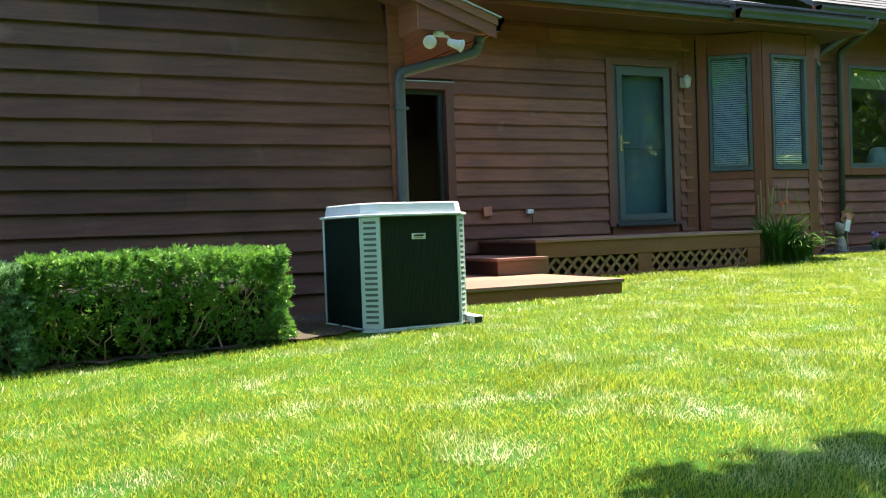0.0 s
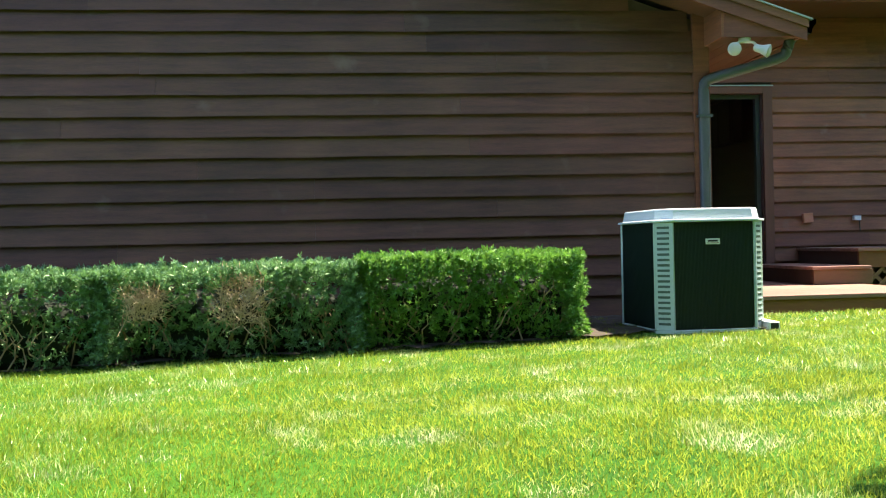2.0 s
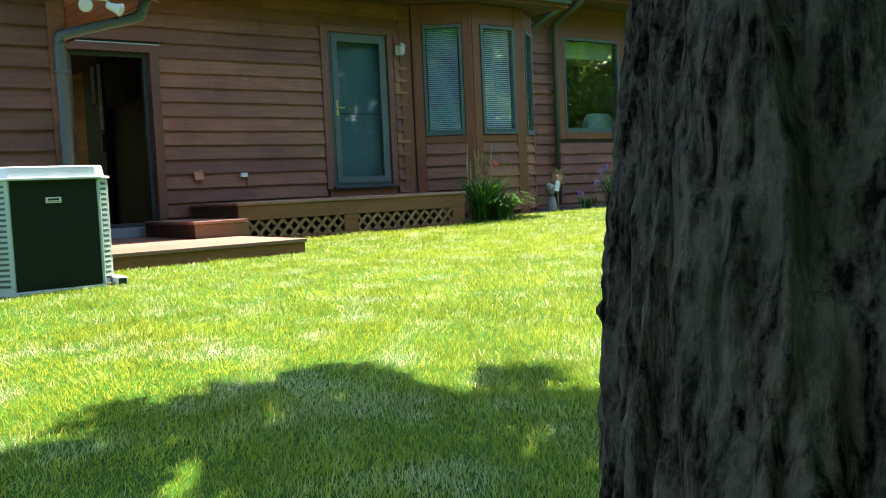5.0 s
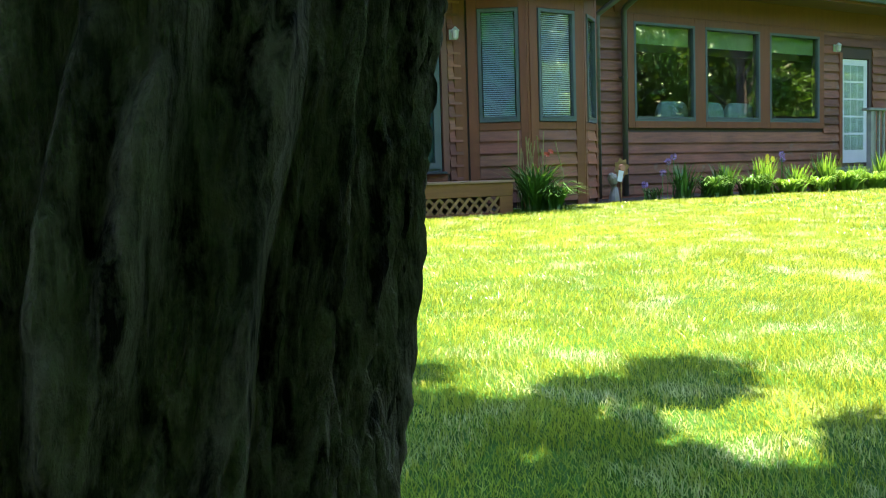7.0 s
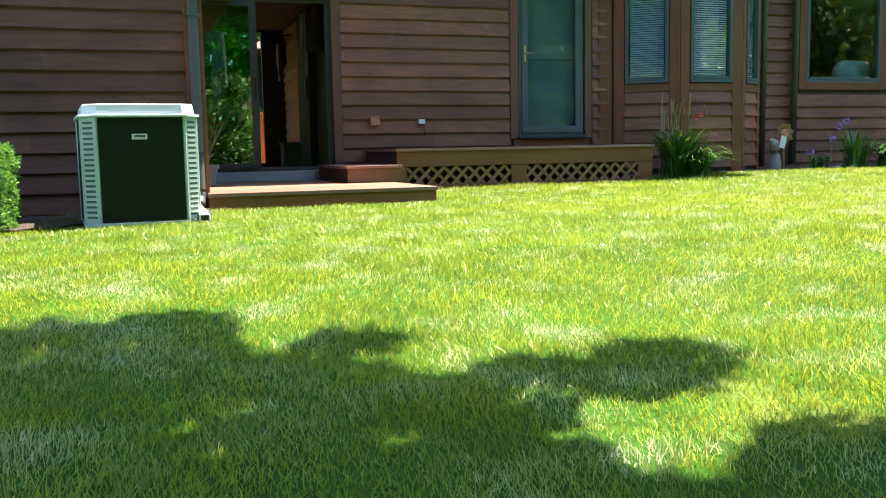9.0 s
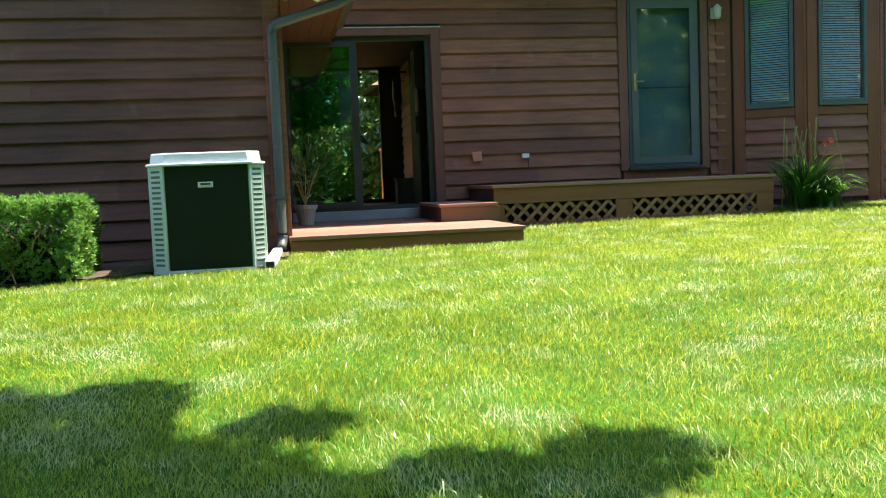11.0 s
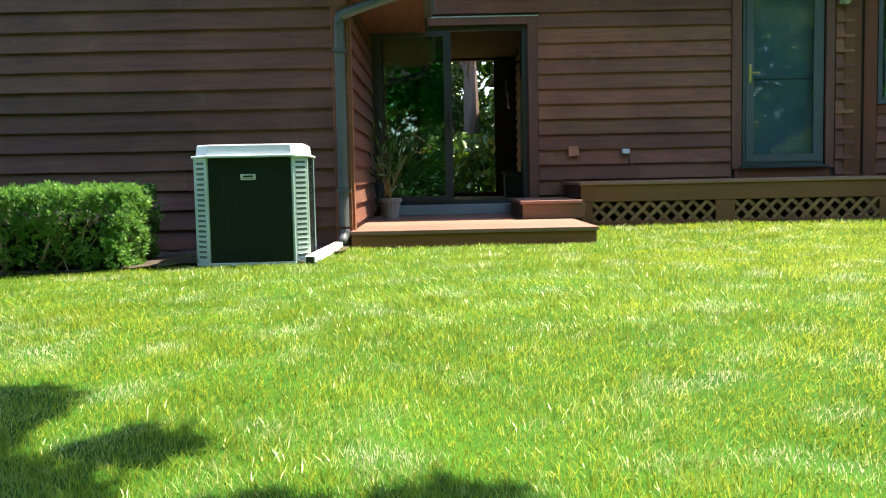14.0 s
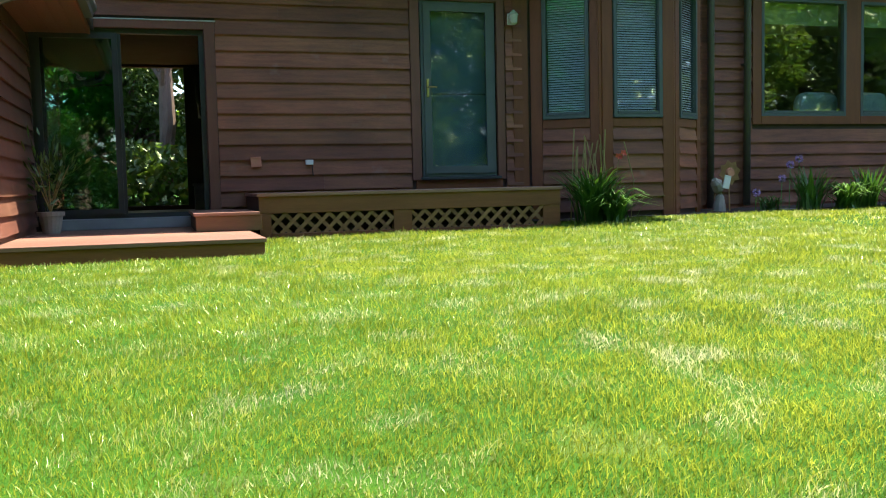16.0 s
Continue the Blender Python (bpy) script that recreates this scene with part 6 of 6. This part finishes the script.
def leaf_tree(at, high, spread, seed, leaves, pale, label, clumps=26, crown_from=0.25, leaf=1.0):
    rng = np.random.default_rng(seed)
    ob = thing("tree", at, label, "tree", "trees round the garden")
    top = Vector((rng.normal(0, 0.3), rng.normal(0, 0.3), high * 0.8))
    part("trunk", tube([Vector(at) + v for v in (Vector((0, 0, -0.3)), top * 0.3 + Vector((0.1, 0, 0)), top * 0.65, top)], [0.02 * high + 0.08, 0.016 * high + 0.05, 0.012 * high, 0.02], 10), BARK_FAR, ob)
    cen, axs = [], []
    lb = bmesh.new()
    for k in range(clumps):
        a, t = rng.uniform(0, 2 * math.pi), rng.uniform(crown_from, 1.0)
        rr = spread * (1.0 - 0.75 * max(0, t - 0.35)) * rng.uniform(0.35, 1.0)
        c = np.array((math.cos(a) * rr, math.sin(a) * rr, high * t))
        r = spread * rng.uniform(0.22, 0.36)
        n = leaves // clumps
        d = rng.normal(size=(n, 3))
        d /= np.linalg.norm(d, axis=1)[:, None]
        cen.append(c + d * (r * rng.random(n) ** 0.45)[:, None] * np.array((1, 1, 0.75)))
        axs.append(d * 0.6 + rng.normal(0, 0.6, (n, 3)))
        s = Vector(at) + top * min(0.9, max(0.2, t - 0.15))
        tube([s, s.lerp(Vector(at) + Vector(c), 0.6) + Vector((0, 0, 0.1)), Vector(at) + Vector(c)], [0.06, 0.035, 0.01], 5, bm=lb)
    part("limbs", lb, BARK_FAR, ob)
    cen, axs = np.concatenate(cen), np.concatenate(axs)
    n = len(cen)
    size = (0.045 * spread + 0.10) * leaf
    cards("crown", cen, axs, rng.uniform(0.8, 1.3, n) * size, rng.uniform(0.5, 0.85, n) * size, rng, CROWNPALE if pale else CROWN, ob)
    return ob


# behind the house, seen through the sun room, and behind the walk, seen in the panes
first = leaf_tree((-2.5, 15.0, 0.0), 8.5, 2.8, 201, 12000, True, "leafy green tree beyond the sun room", crown_from=0.1, leaf=0.68)
second = leaf_tree((0.9, 16.5, 0.0), 7.0, 2.4, 202, 11000, False, "leafy green tree beyond the sun room", crown_from=0.08, leaf=0.68)
leaf_tree((1.40, 12.2, 0.0), 8.0, 2.0, 206, 9000, False, "leaning tree with a bare tan trunk behind the house", crown_from=0.5, leaf=0.6)
third = leaf_tree((-6.0, -19.0, -0.4), 10.0, 3.4, 203, 9000, True, "tall leafy tree across the garden", crown_from=0.12)
fourth = leaf_tree((4.0, -21.0, -0.4), 12.0, 3.8, 204, 9000, True, "tall dark tree across the garden", crown_from=0.1)
# the pair at x 30 is added out of view to block a sky reflection
for src, x, y, s, turn in ((first, 4.6, 17, 1.0, 40), (second, -0.6, 17.5, 1.2, 110), (first, -7, 19, 1.2, 200), (second, 7.5, 15.5, 1.0, 250), (first, 1.2, 21.0, 1.3, 300), (second, -4.2, 22, 1.4, 10), (first, -1.6, 12.6, 0.55, 77), (second, 0.6, 15.6, 0.8, 190),
                           (third, -12, -17, 1.0, 80), (fourth, -1.5, -24, 1.1, 60), (third, 9.5, -17.5, 0.95, 150), (fourth, 15, -20, 1.0, 220), (third, 20, -16, 1.05, 300), (third, 1.0, -16.0, 0.75, 20), (fourth, -17, -22, 1.1, 10), (third, 26, -20, 1.1, 120), (fourth, 31, -12, 1.1, 120), (fourth, 30, -1.6, 0.9, 30), (third, 30, -6.5, 1.0, 200), (third, 13.0, -14.5, 0.55, 210), (third, 5.5, -26, 1.3, 260)):
    c = copy_thing(src, Matrix.Translation((x, y, -0.3 if y < 0 else 0.0)) @ Matrix.Rotation(radians(turn), 4, "Z") @ Matrix.Diagonal((s, s, s, 1)))


bd2 = thing("back_deck", (2.2, 8.6, 0.0), "sunlit cedar deck with a baluster rail behind the sun room", "deck")
for k in range(9):
    part("plank", box(0.6, 4.2, 7.95 + k * 0.142, 8.086 + k * 0.142, 0.215, 0.25, 0.004), CEDAR, bd2)
part("rail_post", box(1.90, 1.99, 8.98, 9.07, 0.10, 1.20, 0.006), CEDAR, bd2)
part("top_rail", box(1.88, 4.2, 8.96, 9.09, 1.201, 1.24, 0.005), CEDAR, bd2)
part("bottom_rail", box(1.991, 4.2, 9.0, 9.05, 0.36, 0.42, 0.004), CEDAR, bd2)
for k in range(16):
    part("baluster", box(2.06 + k * 0.13, 2.10 + k * 0.13, 9.005, 9.045, 0.421, 1.20), CEDAR, bd2)
pv = thing("garden_pavilion", (3.25, 11.6, 0.0), "open garden pavilion with an orange board roof on dark posts", "pavilion")
for x, y in ((2.4, 11.0), (4.35, 11.0), (2.4, 12.4), (4.35, 12.4)):
    part("post", box(x, x + 0.11, y, y + 0.11, -0.05, 2.62, 0.006), DARKFRAME, pv)
bm = bmesh.new()
ring = [bm.verts.new(p) for p in ((1.97, 10.8, 2.62), (4.85, 10.8, 2.62), (4.85, 12.9, 2.62), (1.97, 12.9, 2.62))]
top2 = [bm.verts.new(p) for p in ((2.95, 11.5, 3.2), (3.85, 11.5, 3.2), (3.85, 12.2, 3.2), (2.95, 12.2, 3.2))]
for k in range(4):
    bm.faces.new((ring[k], ring[(k + 1) % 4], top2[(k + 1) % 4], top2[k]))
bm.faces.new(top2)
bmesh.ops.recalc_face_normals(bm, faces=bm.faces)
bmesh.ops.solidify(bm, geom=bm.faces[:], thickness=0.04)
part("roof", bm, PAVROOF, pv)


def woods(name, x0, x1, y0, y1, z0, z1, n, seed, label, size=1.0):
    """A far wall of leaves with an uneven top."""
    rng = np.random.default_rng(seed)
    x, y = rng.uniform(x0, x1, n), rng.uniform(y0, y1, n)
    top = z1 * (0.80 + 0.13 * np.sin(x * 0.55 + seed) + 0.10 * np.sin(x * 1.3 + 2))
    z = z0 + (top - z0) * rng.random(n) ** 0.8
    gap = np.sin(x * 1.7 + z * 0.8) * np.sin(z * 1.5 - x * 0.6 + y) < 0.90
    p = np.stack((x, y, z), 1)[gap]
    m = len(p)
    ob = cards(name, p, rng.normal(size=(m, 3)), rng.uniform(0.25, 0.5, m) * size, rng.uniform(0.16, 0.32, m) * size, rng, CROWN)
    return tagged(ob, label, "woods", kind="stuff")


# deep and side woods are added unseen to keep sky out of pane reflections
woods("far_woods", -45, 60, -31, -25, -0.6, 16.0, 56000, 5, "dense dark green woods across the garden", 1.25)
woods("deep_woods", -60, 75, -40, -34, -0.6, 22.0, 22000, 9, "backing leaves added behind the woods to close sky gaps", 3.0)
woods("woods_behind_house", -24, 48, 15, 22, 0.0, 14.0, 42000, 6, "tall green woods behind the house", 0.9)
woods("side_woods", 36, 44, -32, 14, -0.6, 13.0, 16000, 8, "green woods added beside the garden to fill pane reflections", 1.8)
woods("undergrowth", -6, 7, 10.5, 13.0, 0.0, 1.7, 14000, 7, "leafy green undergrowth behind the sun room", 0.5)
